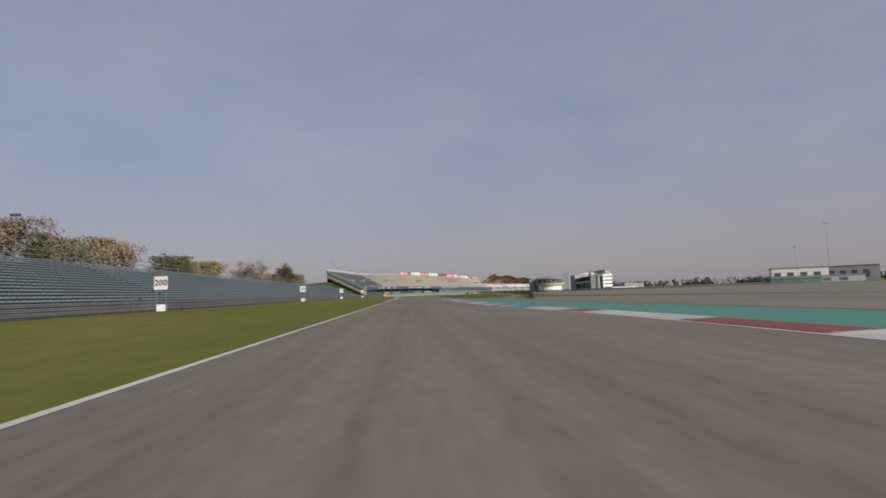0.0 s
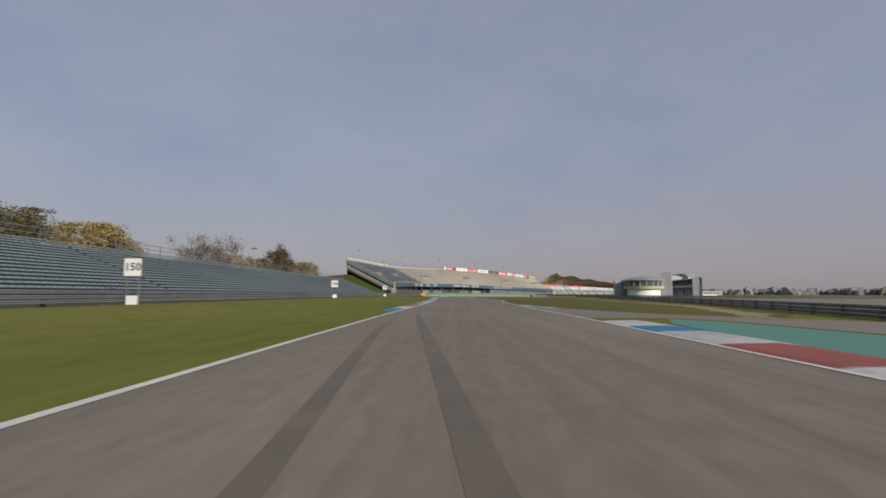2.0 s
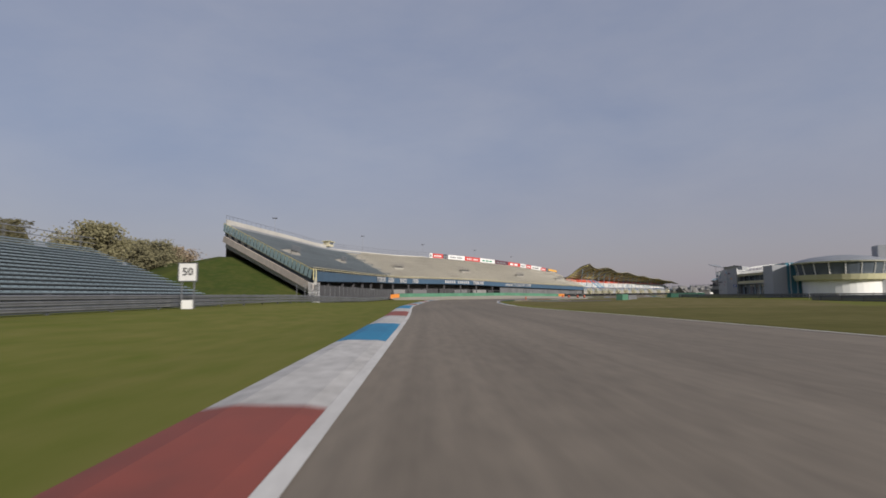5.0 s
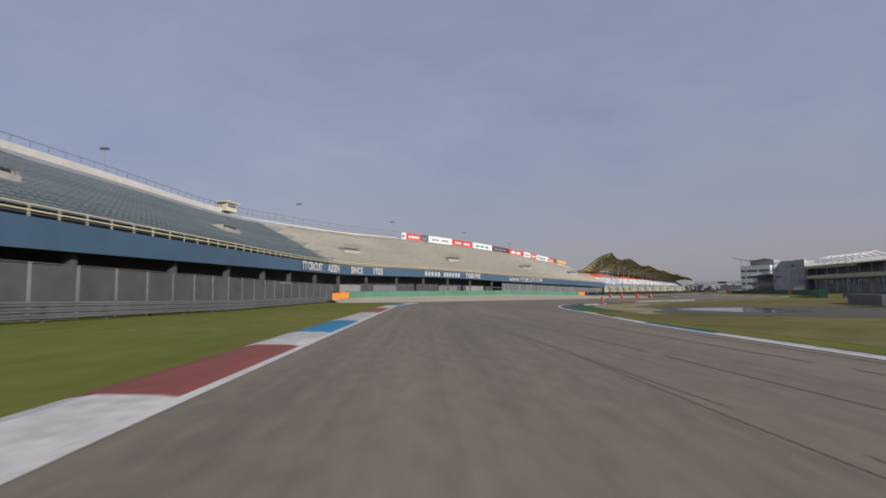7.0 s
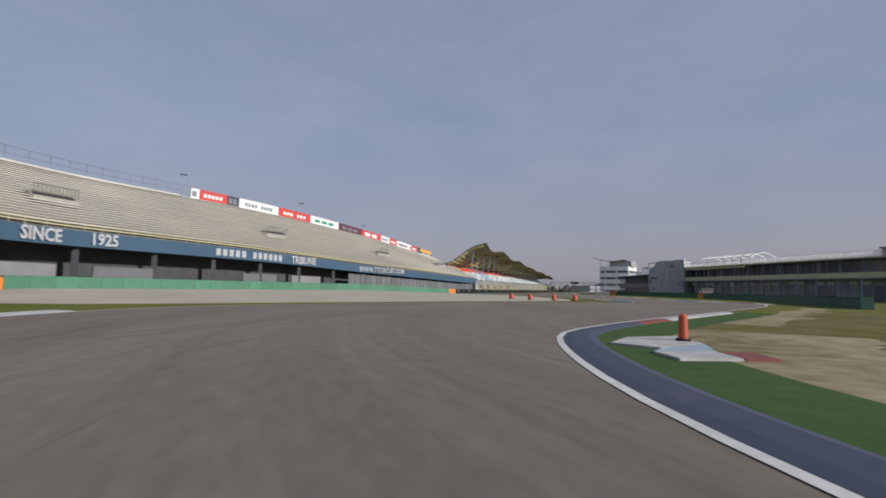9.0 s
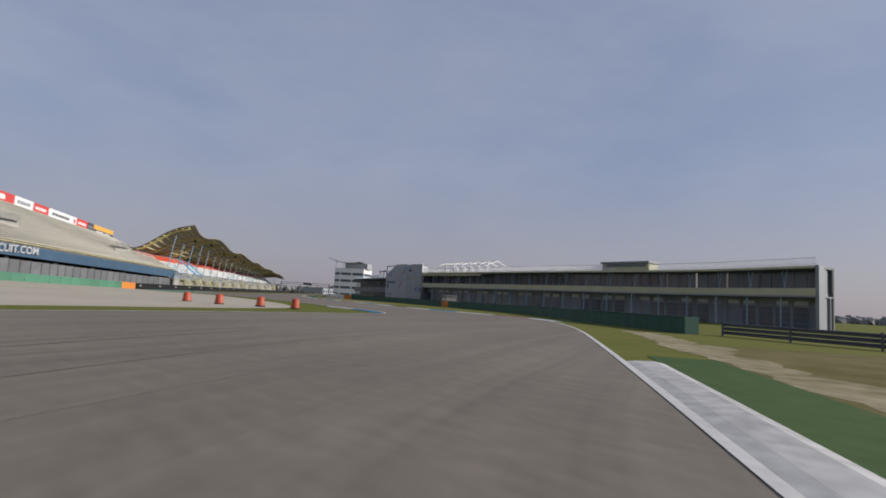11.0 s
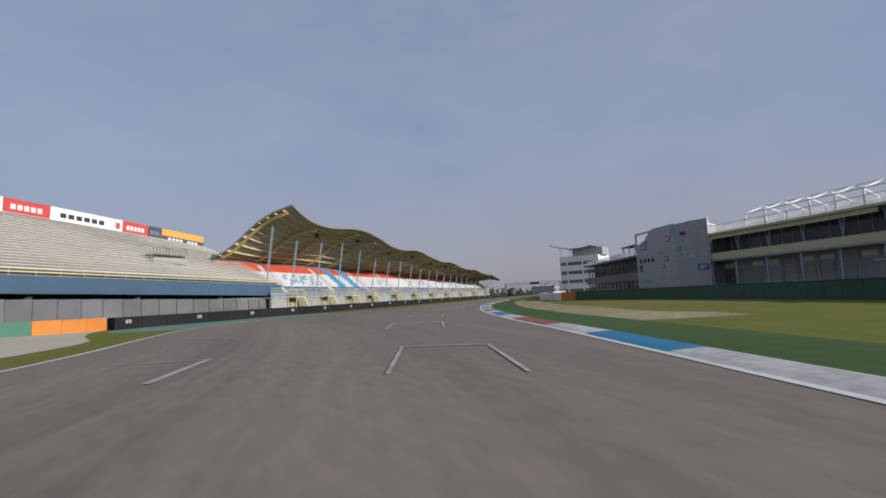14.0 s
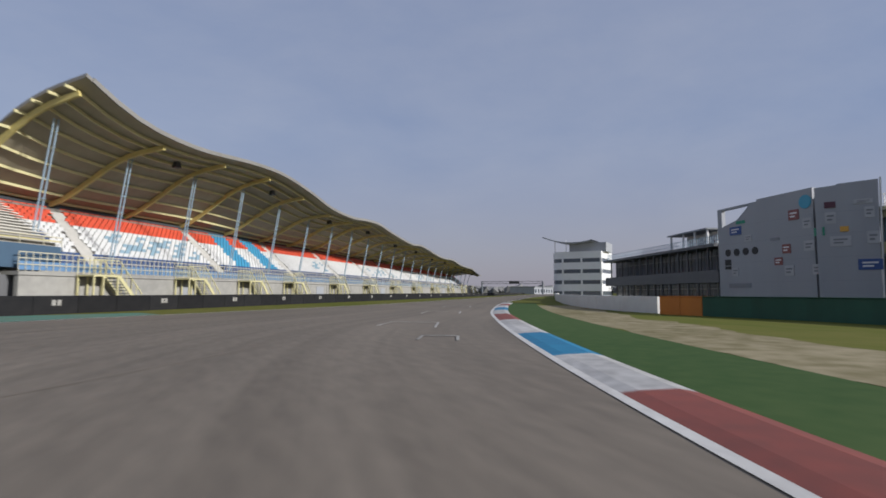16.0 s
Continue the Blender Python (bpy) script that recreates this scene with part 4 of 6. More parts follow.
    for r in range(rows):
        z = 0.45 + rise * r
        for k in range(92):
            y = 0.4 + 0.545 * k
            if r < 3:
                part("seat", seat, None, t).matrix_world = pose(-dep * r - 0.36, y, z)
            else:
                b.box((-dep * r - 0.36, y, z + 0.30), (0.30, 0.42, 0.035))
                b.box((-dep * r - 0.52, y, z + 0.35), (0.04, 0.42, 0.085))
    part("seating", b, "seat_blue", t)["kind"] = "stuff"
    b = Build()
    for y in range(0, 50, 7):
        b.box((-dep * rows + 0.05, y, 4.75), (0.06, 0.06, 1.3))
    b.beam((-dep * rows + 0.05, 0, 5.35), (-dep * rows + 0.05, L, 5.35), 0.05, 0.05)
    b.beam((-dep * rows + 0.05, 0, 4.95), (-dep * rows + 0.05, L, 4.95), 0.05, 0.05)
    part("rear_rail", b, "steel", t)
    return t


st = low_stand()
put(st, pose(-21.4, -98, 0.5, 0, 0, 0))
for k in range(1, 6):
    copy_thing(st, pose(-21.4 + 0.25 * k, -98 + 50.6 * k, 0.5, 0, 0, -0.35))


def light_mast(x, y, h, label="slim steel floodlight mast with a lamp cluster", z=0.0):
    t = thing("light_mast", label, "light mast", (x, y, z), "light masts")
    b = Build()
    b.tube((x, y, z), (x, y, z + h), 0.05, 0.025, 8)
    part("pole", b, "steel", t)
    b = Build()
    b.box((x, y, z + h), (1.1, 0.07, 0.06))
    part("crossbar", b, "dark_steel", t)
    for dx in (-0.42, -0.14, 0.14, 0.42):
        b = Build()
        b.box((x + dx, y - 0.1, z + h + 0.14), (0.2, 0.18, 0.2), taper=0.8)
        part("lamp", b, "dark_steel", t)


for x, y, h in ((-51.5, 118, 11.2), (-40, 60, 10.5), (-42, 175, 10.5), (95, 118, 14), (62, 62, 12.5), (150, 200, 14), (-40, 285, 19), (-26, 328, 19.5), (-8, 352, 19), (12, 372, 18.5), (30, 398, 17.5)):
    light_mast(x, y, h)


# ---------------------------------------------------------------- trees
def tree_kind(seed, height, spread, leaf, count, label, bare=0.0):
    """A tree at the origin: trunk with limbs, and a crown of loose leaf clumps."""
    rnd = random.Random(seed)
    t = thing("tree", label, "tree", group="trees behind the low grandstand")
    b = Build()
    hubs = []
    b.tube((0, 0, -0.2), (0.1, 0, height * 0.36), 0.26, 0.17, 8)
    top = Vector((0.1, 0, height * 0.36))
    for i in range(9):
        a = i * 2.4 + rnd.uniform(-0.4, 0.4)
        e = top + Vector((math.cos(a) * spread * rnd.uniform(0.3, 0.75), math.sin(a) * spread * rnd.uniform(0.3, 0.75), height * rnd.uniform(0.12, 0.55)))
        b.tube(top - Vector((0, 0, rnd.uniform(0, height * 0.14))), e, 0.10, 0.03, 6)
        hubs.append(e)
        for _ in range(3):
            e2 = e + Vector((rnd.gauss(0, 1), rnd.gauss(0, 1), rnd.gauss(0.4, 0.7))) * spread * 0.26
            b.tube(e.lerp(top, 0.25), e2, 0.045, 0.012, 5)
            hubs.append(e2)
    b.tube(top, (0.2, 0.1, height * 0.9), 0.14, 0.03, 6)
    hubs += [Vector((0.2, 0.1, height * 0.9)), Vector((0, 0.2, height * 0.75))]
    if bare:
        for h in list(hubs):
            for _ in range(12):
                e = h + Vector((rnd.gauss(0, 1), rnd.gauss(0, 1), rnd.gauss(0.5, 0.8))) * spread * 0.22
                b.tube(h, e, 0.022, 0.008, 4)
    part("trunk", b, "bark", t)
    b = Build()
    for i in range(count):
        h = hubs[rnd.randrange(len(hubs))]
        p = h + Vector((rnd.gauss(0, 0.5), rnd.gauss(0, 0.5), rnd.gauss(0, 0.42))) * spread * 0.36
        if p.z < height * 0.2 or p.z > height:
            continue
        s = rnd.uniform(0.11, 0.26)
        u = Vector((rnd.gauss(0, 1), rnd.gauss(0, 1), rnd.gauss(0, 1))).normalized()
        w = u.orthogonal().normalized()
        b.add([p - u * s, p - w * s * 0.6, p + u * s, p + w * s * 0.6], [(0, 1, 2, 3)])
    part("crown", b, leaf, t)
    return t


kinds = [tree_kind(3, 12.0, 4.4, "leaf_brown", 8200, "tall tree with thinning brown autumn leaves"),
         tree_kind(7, 11.0, 4.2, "leaf_olive", 9000, "broad tree with dull olive-green leaves"),
         tree_kind(11, 10.0, 3.6, "leaf_yellow", 7500, "rounded tree with yellow autumn leaves"),
         tree_kind(19, 13.0, 4.6, "leaf_grey", 2600, "nearly bare tree with grey-brown twigs", 1.0),
         tree_kind(23, 13.5, 3.4, "leaf_brown", 7500, "slender tall tree with brown-green leaves")]
spots = [(0, -54, 40, 1.0), (3, -56, 58, 0.8), (0, -52, 73, 1.05), (1, -51, 84, 1.04), (0, -50, 93, 1.02), (3, -51, 101, 0.88), (1, -54, 127, 1.05), (2, -51, 137, 1.08), (0, -55, 152, 0.82), (3, -51, 166, 0.95), (3, -50, 176, 1.03), (0, -52, 187, 0.86), (1, -50, 200, 0.92),
         (4, -46, 204, 1.08), (1, -52, 222, 0.92), (1, -50, 236, 1.03), (0, -56, 246, 0.95), (1, -54, 256, 1.05), (1, -58, 268, 1.1), (0, -62, 282, 1.05), (3, -66, 118, 0.9), (0, -68, 160, 0.85), (1, -64, 212, 0.95)]
used = set()
for j, (k, x, y, s) in enumerate(spots):
    m = pose(x, y, 0, 0, 0, 47 * j % 360)
    tr = kinds[k]
    if k in used:
        tr = copy_thing(tr, m)
    else:
        used.add(k)
    tr.matrix_world = m @ Matrix.Diagonal((s, s, s, 1))


# ---------------------------------------------------------------- the tall curved stand
F = [(-19.7, 236.6, 3.2), (-18.7, 262, 3.7), (-17.2, 288, 4.2), (-12.8, 306.5, 4.3), (-5.3, 319.2, 4.4), (3, 330.5, 4.4), (11.8, 341.2, 4.2), (21.8, 352.2, 3.8), (33, 363, 3.4), (46.6, 378.4, 3.0), (61.6, 394, 2.5)]
BK = [(-38.4, 253.3, 13.2), (-35.2, 277, 13.3), (-32, 299, 13.3), (-26.5, 311.4, 13.3), (-16.5, 327.5, 13.3), (-6.8, 339.3, 13.5), (4.5, 350, 13.2), (16.2, 363.2, 12.8), (28.3, 378, 12.2), (39.6, 393.4, 11.5), (52, 406.4, 10.1)]

# keep front and back points abreast, knot by knot
FA = []
for i in range(len(F) - 1):
    k = max(4, round((Vector(F[i + 1]) - Vector(F[i])).length / 1.8))
    for j in range(k + (i == len(F) - 2)):
        FA.append((i, j / k))


def along_knots(P, i, t):
    P = [Vector(p) for p in P]
    p0, p1, p2, p3 = P[max(i - 1, 0)], P[i], P[i + 1], P[min(i + 2, len(P) - 1)]
    return 0.5 * (2 * p1 + (p2 - p0) * t + (2 * p0 - 5 * p1 + 4 * p2 - p3) * t * t + (3 * p1 - p0 - 3 * p2 + p3) * t ** 3)


FR = [along_knots(F, i, t) for i, t in FA]
BR = [along_knots(BK, i, t) for i, t in FA]
UP = Vector((0, 0, 1))
FH = 1.4     # height of the blue fascia
FT = [p + UP * FH for p in FR]
ROWS = 24
stand = thing("grandstand", "tall curved grandstand with grey benches, teal seats and blue fascia", "grandstand", (-16, 290, 0))


def level(v):
    return [a.lerp(b, v) for a, b in zip(FT, BR)]


b = Build()
b.weld = True
lines = [level(0.0)]
for r in range(ROWS):
    lo, hi = level(r / ROWS), level((r + 1) / ROWS)
    tread = [Vector((h.x, h.y, l.z)) for l, h in zip(lo, hi)]
    lines += [tread, hi]
# below the plastic seats the terrace colour carries the shade between rows
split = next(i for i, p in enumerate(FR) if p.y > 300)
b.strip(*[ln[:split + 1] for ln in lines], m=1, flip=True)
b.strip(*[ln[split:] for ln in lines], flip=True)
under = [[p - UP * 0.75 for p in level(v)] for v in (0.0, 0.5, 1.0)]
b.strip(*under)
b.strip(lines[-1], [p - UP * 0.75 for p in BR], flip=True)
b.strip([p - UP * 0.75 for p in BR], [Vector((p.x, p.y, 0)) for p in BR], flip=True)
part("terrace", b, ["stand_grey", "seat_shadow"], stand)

one = Build()
one.box((0, 0, 0.0), (0.5, 0.34, 0.05))
one.box((0, 0.19, 0.11), (0.5, 0.05, 0.16))
one_seat = one.mesh("seat", "seat_teal")
for r in range(ROWS):
    v = (r + 0.55) / ROWS
    mid = level(v)
    base = level(r / ROWS)
    path = [Vector((m.x, m.y, l.z + 0.40)) for m, l in zip(mid, base)]
    if r < 1:
        b = Build()
        b.sweep(path, [(-0.18, -0.1), (0.18, -0.1), (0.18, -0.03), (-0.18, -0.03)])
        part("bench", b, "bench_yellow", stand, "weathered yellow front bench")
        continue
    b = Build()
    for i in range(1, split + (r * 5) % 4):
        p, q = path[i], path[i + 1]
        n_ = 3
        if r > ROWS - 3:
            continue
        for k in range(n_):
            c = p.lerp(q, (k + 0.5) / n_)
            d = (q - p)
            a = math.degrees(math.atan2(d.y, d.x))
            w = d.length / n_ * 0.84
            if 3 <= r <= 4:
                part("seat", one_seat, None, stand).matrix_world = pose(c.x, c.y, c.z - 0.06, 0, 0, a)
                continue
            b.box((c.x, c.y, c.z - 0.06), (w, 0.34, 0.05), a)
            nrm = Vector((-d.y, d.x, 0)).normalized() * 0.19
            b.box((c.x + nrm.x, c.y + nrm.y, c.z + 0.05), (w, 0.05, 0.16), a)
    if b.f:
        part("seating", b, "seat_teal", stand, "faded grey-blue plastic seats")["kind"] = "stuff"
    for i0 in range(split, len(path) - 1, 14):
        seg = path[i0:min(i0 + 15, len(path))]
        if len(seg) > 1:
            b = Build()
            b.sweep(seg, [(-0.17, -0.04), (0.17, -0.04), (0.17, 0.03), (-0.17, 0.03)])
            part("bench", b, "bench", stand)

# fascia panels with small joints
for i in range(0, len(FR) - 1, 4):
    seg = FR[i:i + 5]
    if len(seg) < 2:
        break
    b = Build()
    k = len(seg)
    a0 = [p.copy() for p in seg]
    a1 = [p + UP * FH for p in seg]
    bk = shifted(seg, 0.22)
    b.strip(a0, a1, flip=True)
    b.strip(a1, [p + UP * FH for p in bk], flip=True)
    b.strip([p for p in bk], a0, flip=True)
    part("fascia_panel", b, "fascia", stand)
# front hand rail above the fascia
b = Build()
for off in (0.28, 0.55):
    b.sweep([p + UP * off for p in FT], [(-0.025, -0.025), (0.025, -0.025), (0.025, 0.025), (-0.025, 0.025)])
for p in FT[::1]:
    b.box((p.x, p.y, p.z + 0.28), (0.04, 0.04, 0.56))
part("front_rail", b, "cream", stand)

# undercroft: back wall, columns, kiosk fronts
# wall and columns coloured dark for the shade under the stand
inner = shifted(FR, 3.2)[6:]
b = Build()
b.strip([Vector((p.x, p.y, 0)) for p in inner], [Vector((p.x, p.y, q.z + 1.6)) for p, q in zip(inner, FR[6:])], flip=True)
part("back_wall", b, "mesh_grey", stand)
outer = shifted(FR, 0.8)
for i in range(2, len(FR), 5):
    b = Build()
    p = outer[i]
    b.box((p.x, p.y, FR[i].z / 2), (0.45, 0.45, FR[i].z))
    part("column", b, "mesh_grey", stand)
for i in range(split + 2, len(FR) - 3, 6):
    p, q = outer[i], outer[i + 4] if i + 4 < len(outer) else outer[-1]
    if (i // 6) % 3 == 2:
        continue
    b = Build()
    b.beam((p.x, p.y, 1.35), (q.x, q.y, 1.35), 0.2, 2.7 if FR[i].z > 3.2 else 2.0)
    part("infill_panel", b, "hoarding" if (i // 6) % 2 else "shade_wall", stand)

# the stand's open end: railing, step ends and two sloping beams
e0, e1 = Vector((F[0][0], F[0][1] + 0.5, 3.5)), Vector((BK[0][0], BK[0][1] - 0.3, 12.25))
ed = Vector((e1.x - e0.x, e1.y - e0.y, 0)).normalized()
eo = Vector((-ed.y, ed.x, 0))
if eo.y > 0:
    eo = -eo
b = Build()
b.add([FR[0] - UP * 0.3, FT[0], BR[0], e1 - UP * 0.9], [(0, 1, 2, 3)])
# end wall and every second step end reuse the seat-shade colour
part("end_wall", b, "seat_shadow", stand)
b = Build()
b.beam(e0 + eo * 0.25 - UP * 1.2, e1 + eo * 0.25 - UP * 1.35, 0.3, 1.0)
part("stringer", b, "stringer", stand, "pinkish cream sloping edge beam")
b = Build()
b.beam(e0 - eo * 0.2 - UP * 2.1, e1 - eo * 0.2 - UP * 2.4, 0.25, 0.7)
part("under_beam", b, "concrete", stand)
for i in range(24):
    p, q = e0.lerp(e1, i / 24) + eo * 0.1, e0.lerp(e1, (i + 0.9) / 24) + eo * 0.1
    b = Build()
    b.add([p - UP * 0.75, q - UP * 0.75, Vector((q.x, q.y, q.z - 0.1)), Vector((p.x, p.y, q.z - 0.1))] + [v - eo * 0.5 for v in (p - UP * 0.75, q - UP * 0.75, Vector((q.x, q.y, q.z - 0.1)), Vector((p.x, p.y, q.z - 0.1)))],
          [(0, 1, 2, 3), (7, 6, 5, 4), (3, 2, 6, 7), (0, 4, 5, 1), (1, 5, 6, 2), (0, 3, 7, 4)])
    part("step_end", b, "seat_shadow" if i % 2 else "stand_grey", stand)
b = Build()
for i in range(27):
    p = e0.lerp(e1, i / 26) + eo * 0.3
    b.box((p.x, p.y, p.z + 0.6), (0.06, 0.06, 1.5))
b.beam(e0 + eo * 0.3 + UP * 1.35, e1 + eo * 0.3 + UP * 1.35, 0.09, 0.09)
b.beam(e0 + eo * 0.3 - UP * 0.1, e1 + eo * 0.3 - UP * 0.1, 0.06, 0.06)
for dx in (0.0, 0.35):
    b.box((e0.x + dx, e0.y - 0.5, e0.z + 0.6), (0.12, 0.12, 1.5))
part("end_rail", b, "pale_yellow", stand, "pale yellow painted end railing")
for i in range(26):
    p, q = e0.lerp(e1, (i + 0.12) / 26) + eo * 0.37, e0.lerp(e1, (i + 0.88) / 26) + eo * 0.37
    b = Build()
    b.beam(p + UP * 0.62, q + UP * 0.62, 0.03, 1.2)
    part("rail_panel", b, "rail_tint", stand, "pale blue infill panel of the railing")

# barred gate below the end
gate = thing("barred_gate", "white-barred steel gate below the stand's end", "gate", (-19.6, 237.2, 0))
for k in range(11):
    b = Build()
    b.box((-20.3 + 0.14 * k, 236.4 + 0.03 * k, 1.5), (0.05, 0.05, 3.0))
    part("bar", b, "plate_white", gate)
for z in (0.4, 1.7, 2.95):
    b = Build()
    b.beam((-20.4, 236.38, z), (-18.85, 236.71, z), 0.06, 0.06)
    part("cross_rail", b, "plate_white", gate)

# top parapet, railing and advertising banners
gone = next(i for i, p in enumerate(BR) if p.x > -6.2)
b = Build()
hut_i = next(i for i, p in enumerate(BR) if p.y > 301.5)
b.sweep(BR[:hut_i], [(0.1, -0.1), (-0.1, -0.1), (-0.1, 1.05), (0.1, 1.05)])
b.sweep(BR[hut_i:gone], [(0.1, -0.1), (-0.1, -0.1), (-0.1, 0.35), (0.1, 0.35)])
part("parapet", b, "aisle", stand, "pale parapet along the stand's top")
b = Build()
b.sweep(level(22.2 / 24)[:split + 6], [(0.08, -0.1), (-0.08, -0.1), (-0.08, 0.55), (0.08, 0.55)])
part("walkway_wall", b, "grey_dark", stand, "dark grey wall below the top walkway")
b = Build()
for off in (1.0, 1.75):
    b.sweep([p + UP * off for p in BR[:gone + 1]], [(-0.022, -0.022), (0.022, -0.022), (0.022, 0.022), (-0.022, 0.022)])
for p in BR[:gone + 1]:
    b.box((p.x, p.y, p.z + 1.2), (0.04, 0.04, 1.1))
part("top_rail", b, "steel", stand, "thin grey top railing")

hp = BR[hut_i]
hut = thing("spotter_hut", "small cream observation hut on top of the grandstand", "hut", tuple(hp))
b = Build()
b.box((hp.x, hp.y, hp.z + 1.3), (1.6, 2.6, 1.3), -14)
part("body", b, "cream", hut)
b = Build()
b.box((hp.x, hp.y, hp.z + 2.0), (2.2, 3.4, 0.14), -14)
part("roof", b, "pale_yellow", hut)
b = Build()
b.box((hp.x + 0.75, hp.y - 0.2, hp.z + 1.5), (0.2, 2.0, 0.45), -14)
part("window", b, "glass", hut)

run = [0.0] + list(accumulate((q.xy - p.xy).length for p, q in zip(BR, BR[1:])))


def on_back(s):
    i = max(j for j in range(len(run) - 1) if run[j] <= s)
    t = (s - run[i]) / (run[i + 1] - run[i])
    return BR[i].lerp(BR[i + 1], t), (BR[i + 1] - BR[i]).xy.normalized()


s = run[gone]
plan = [("ad_white", 1.5, "ink_grey", 1), ("ad_red", 4.9, "ad_white", 5), ("ad_dark", 2.3, "ink_grey", 2), ("ad_white", 8.8, "ink_grey", 9), ("ad_red", 9.2, "ad_white", 7), ("ad_white", 9.8, "ad_green", 3),
        ("ad_maroon", 9.8, "ink_grey", 3), ("ad_red", 10.2, "ad_white", 2), ("ad_white", 5.5, "ink_grey", 5), ("ad_red", 4.9, "ad_white", 5), ("ad_white", 7.8, "ink", 6), ("ad_white", 1.1, "ad_red", 1), ("ad_red", 3.6, "ad_white", 5), ("ad_dark", 2.0, "ink_grey", 3), ("ad_orange", 7.0, "ink", 8)]
scale = (run[-1] - 0.2 - run[gone]) / sum(p[1] for p in plan)
names = {"ad_white": "white", "ad_red": "red", "ad_dark": "dark blue", "ad_maroon": "maroon", "ad_orange": "orange and black"}
for cloth, w, ink, bars in plan:
    w *= scale
    p, d = on_back(s + 0.02)
    q, d2 = on_back(min(s + w - 0.04, run[-1] - 0.01))
    ban = thing("banner", names[cloth] + " advertising banner on the stand's top rail", "banner", tuple(p), "advertising banners")
    nrm = Vector(((q - p).y, -(q - p).x, 0)).normalized()
    b = Build()
    b.beam(p + UP * 0.85, q + UP * 0.85, 0.06, 1.6)
    part("cloth", b, cloth, ban)
    if cloth == "ad_orange":
        b = Build()
        b.beam(p + UP * 0.42 + nrm * 0.04, q + UP * 0.42 + nrm * 0.04, 0.02, 0.7)
        part("lower_band", b, "ad_dark", ban)
    n_ = bars
    for k in range(n_):
        if n_ > 1 and k in (n_ // 2,) and n_ > 6:
            continue
        t0, t1 = 0.14 + 0.72 * k / n_, 0.14 + 0.72 * (k + 0.72) / n_
        o = nrm * 0.045 + UP * (0.45 if cloth == "ad_orange" else 0.85)
        hgt = 0.28 if cloth == "ad_orange" else (0.75 if bars < 3 else 0.52)
        b = Build()
        b.beam(p.lerp(q, t0) + o, p.lerp(q, t1) + o, 0.02, hgt)
        part("mark", b, "ad_white" if cloth == "ad_orange" else ink, ban)
    b = Build()
    for e in (p, q):
        b.box((e.x - nrm.x * 0.08, e.y - nrm.y * 0.08, e.z + 0.75), (0.08, 0.08, 1.9))
    part("post", b, "steel", ban)
    s += w

# lettering on the fascia
runf = [0.0] + list(accumulate((q.xy - p.xy).length for p, q in zip(FR, FR[1:])))


def on_front(y):
    i = next(j for j in range(len(FR) - 1) if FR[j + 1].y >= y)
    t = (y - FR[i].y) / (FR[i + 1].y - FR[i].y)
    d = (FR[i + 1] - FR[i]).xy.normalized()
    return FR[i].lerp(FR[i + 1], t), d


letters = thing("fascia_lettering", "white block capitals fixed along the blue fascia", "lettering", (-12, 306, 5.6))
for y, words in ((289.4, "TT"), (293.4, "CIRCUIT"), (300.2, "ASSEN"), (307.9, "SINCE"), (313.5, "1925"), (339.8, "TRIBUNE")):
    p, d = on_front(y)
    ob = part("word", text_mesh("word", words, 1.5, "plate_white", 0.02, 0.042), None, letters)
    ob.matrix_world = facing(p + UP * FH * 0.5 + Vector((d.y, -d.x, 0)) * 0.16, d)
p, d = on_front(356.7)
ob = part("word", text_mesh("word", "WWW.TTCIRCUIT.COM", 1.35, "plate_white", 0.02, 0.025), None, letters)
ob.matrix_world = facing(p + UP * FH * 0.5 + Vector((d.y, -d.x, 0)) * 0.16, d)
for y0, count, w in ((325.9, 5, 0.95), (331.2, 6, 0.88)):
    for k in range(count):
        p, d = on_front(y0 + k * w * 0.95)
        b = Build()
        b.beam(p + UP * FH * 0.5 + Vector((d.y, -d.x, 0)) * 0.05, p + UP * FH * 0.5 + Vector((d.y, -d.x, 0)) * 0.05 + Vector((d.x, d.y, 0)) * w * 0.78, 0.04, 0.85 if w > 0.55 else 0.6)
        part("bar", b, "plate_white", letters)


def stair_mouth(i, v, label="grey railed stair opening in the grandstand"):
    """A walled opening from which the spectators' stair comes out."""
    p = level(v)[i]
    d = (FR[i + 1] - FR[i]).xy.normalized()
    a = math.degrees(math.atan2(d.y, d.x))
    nb = Vector((-d.y, d.x, 0))
    t = thing("stair_mouth", label, "stair opening", tuple(p), "stair openings")
    b = Build()
    b.box((p.x, p.y, p.z + 0.25), (4.4, 0.15, 0.7), a)
    for s_ in (-2.2, 2.2):
        c = p + Vector((d.x, d.y, 0)) * s_ + nb * 1.1
        b.box((c.x, c.y, c.z + 0.45), (0.15, 1.9, 0.9), a)
    part("wall", b, "stand_grey", t)
    # a solid dark block stands for the shade inside the opening
    b = Build()
    c = p + nb * 1.2
    b.box((c.x, c.y, c.z + 0.55), (4.1, 1.6, 0.85), a)
    part("opening", b, "dark", t)
    for k in range(12):
        c = p + Vector((d.x, d.y, 0)) * (-2.2 + 0.4 * k) - nb * 0.1
        b = Build()
        b.box((c.x, c.y, c.z + 1.2), (0.05, 0.05, 0.9))
        part("rail_post", b, "steel", t)
    b = Build()
    q0, q1 = p + Vector((d.x, d.y, 0)) * -2.2, p + Vector((d.x, d.y, 0)) * 2.2
    b.beam(q0 + UP * 1.65 - nb * 0.1, q1 + UP * 1.65 - nb * 0.1, 0.05, 0.05)
    part("rail", b, "steel", t)


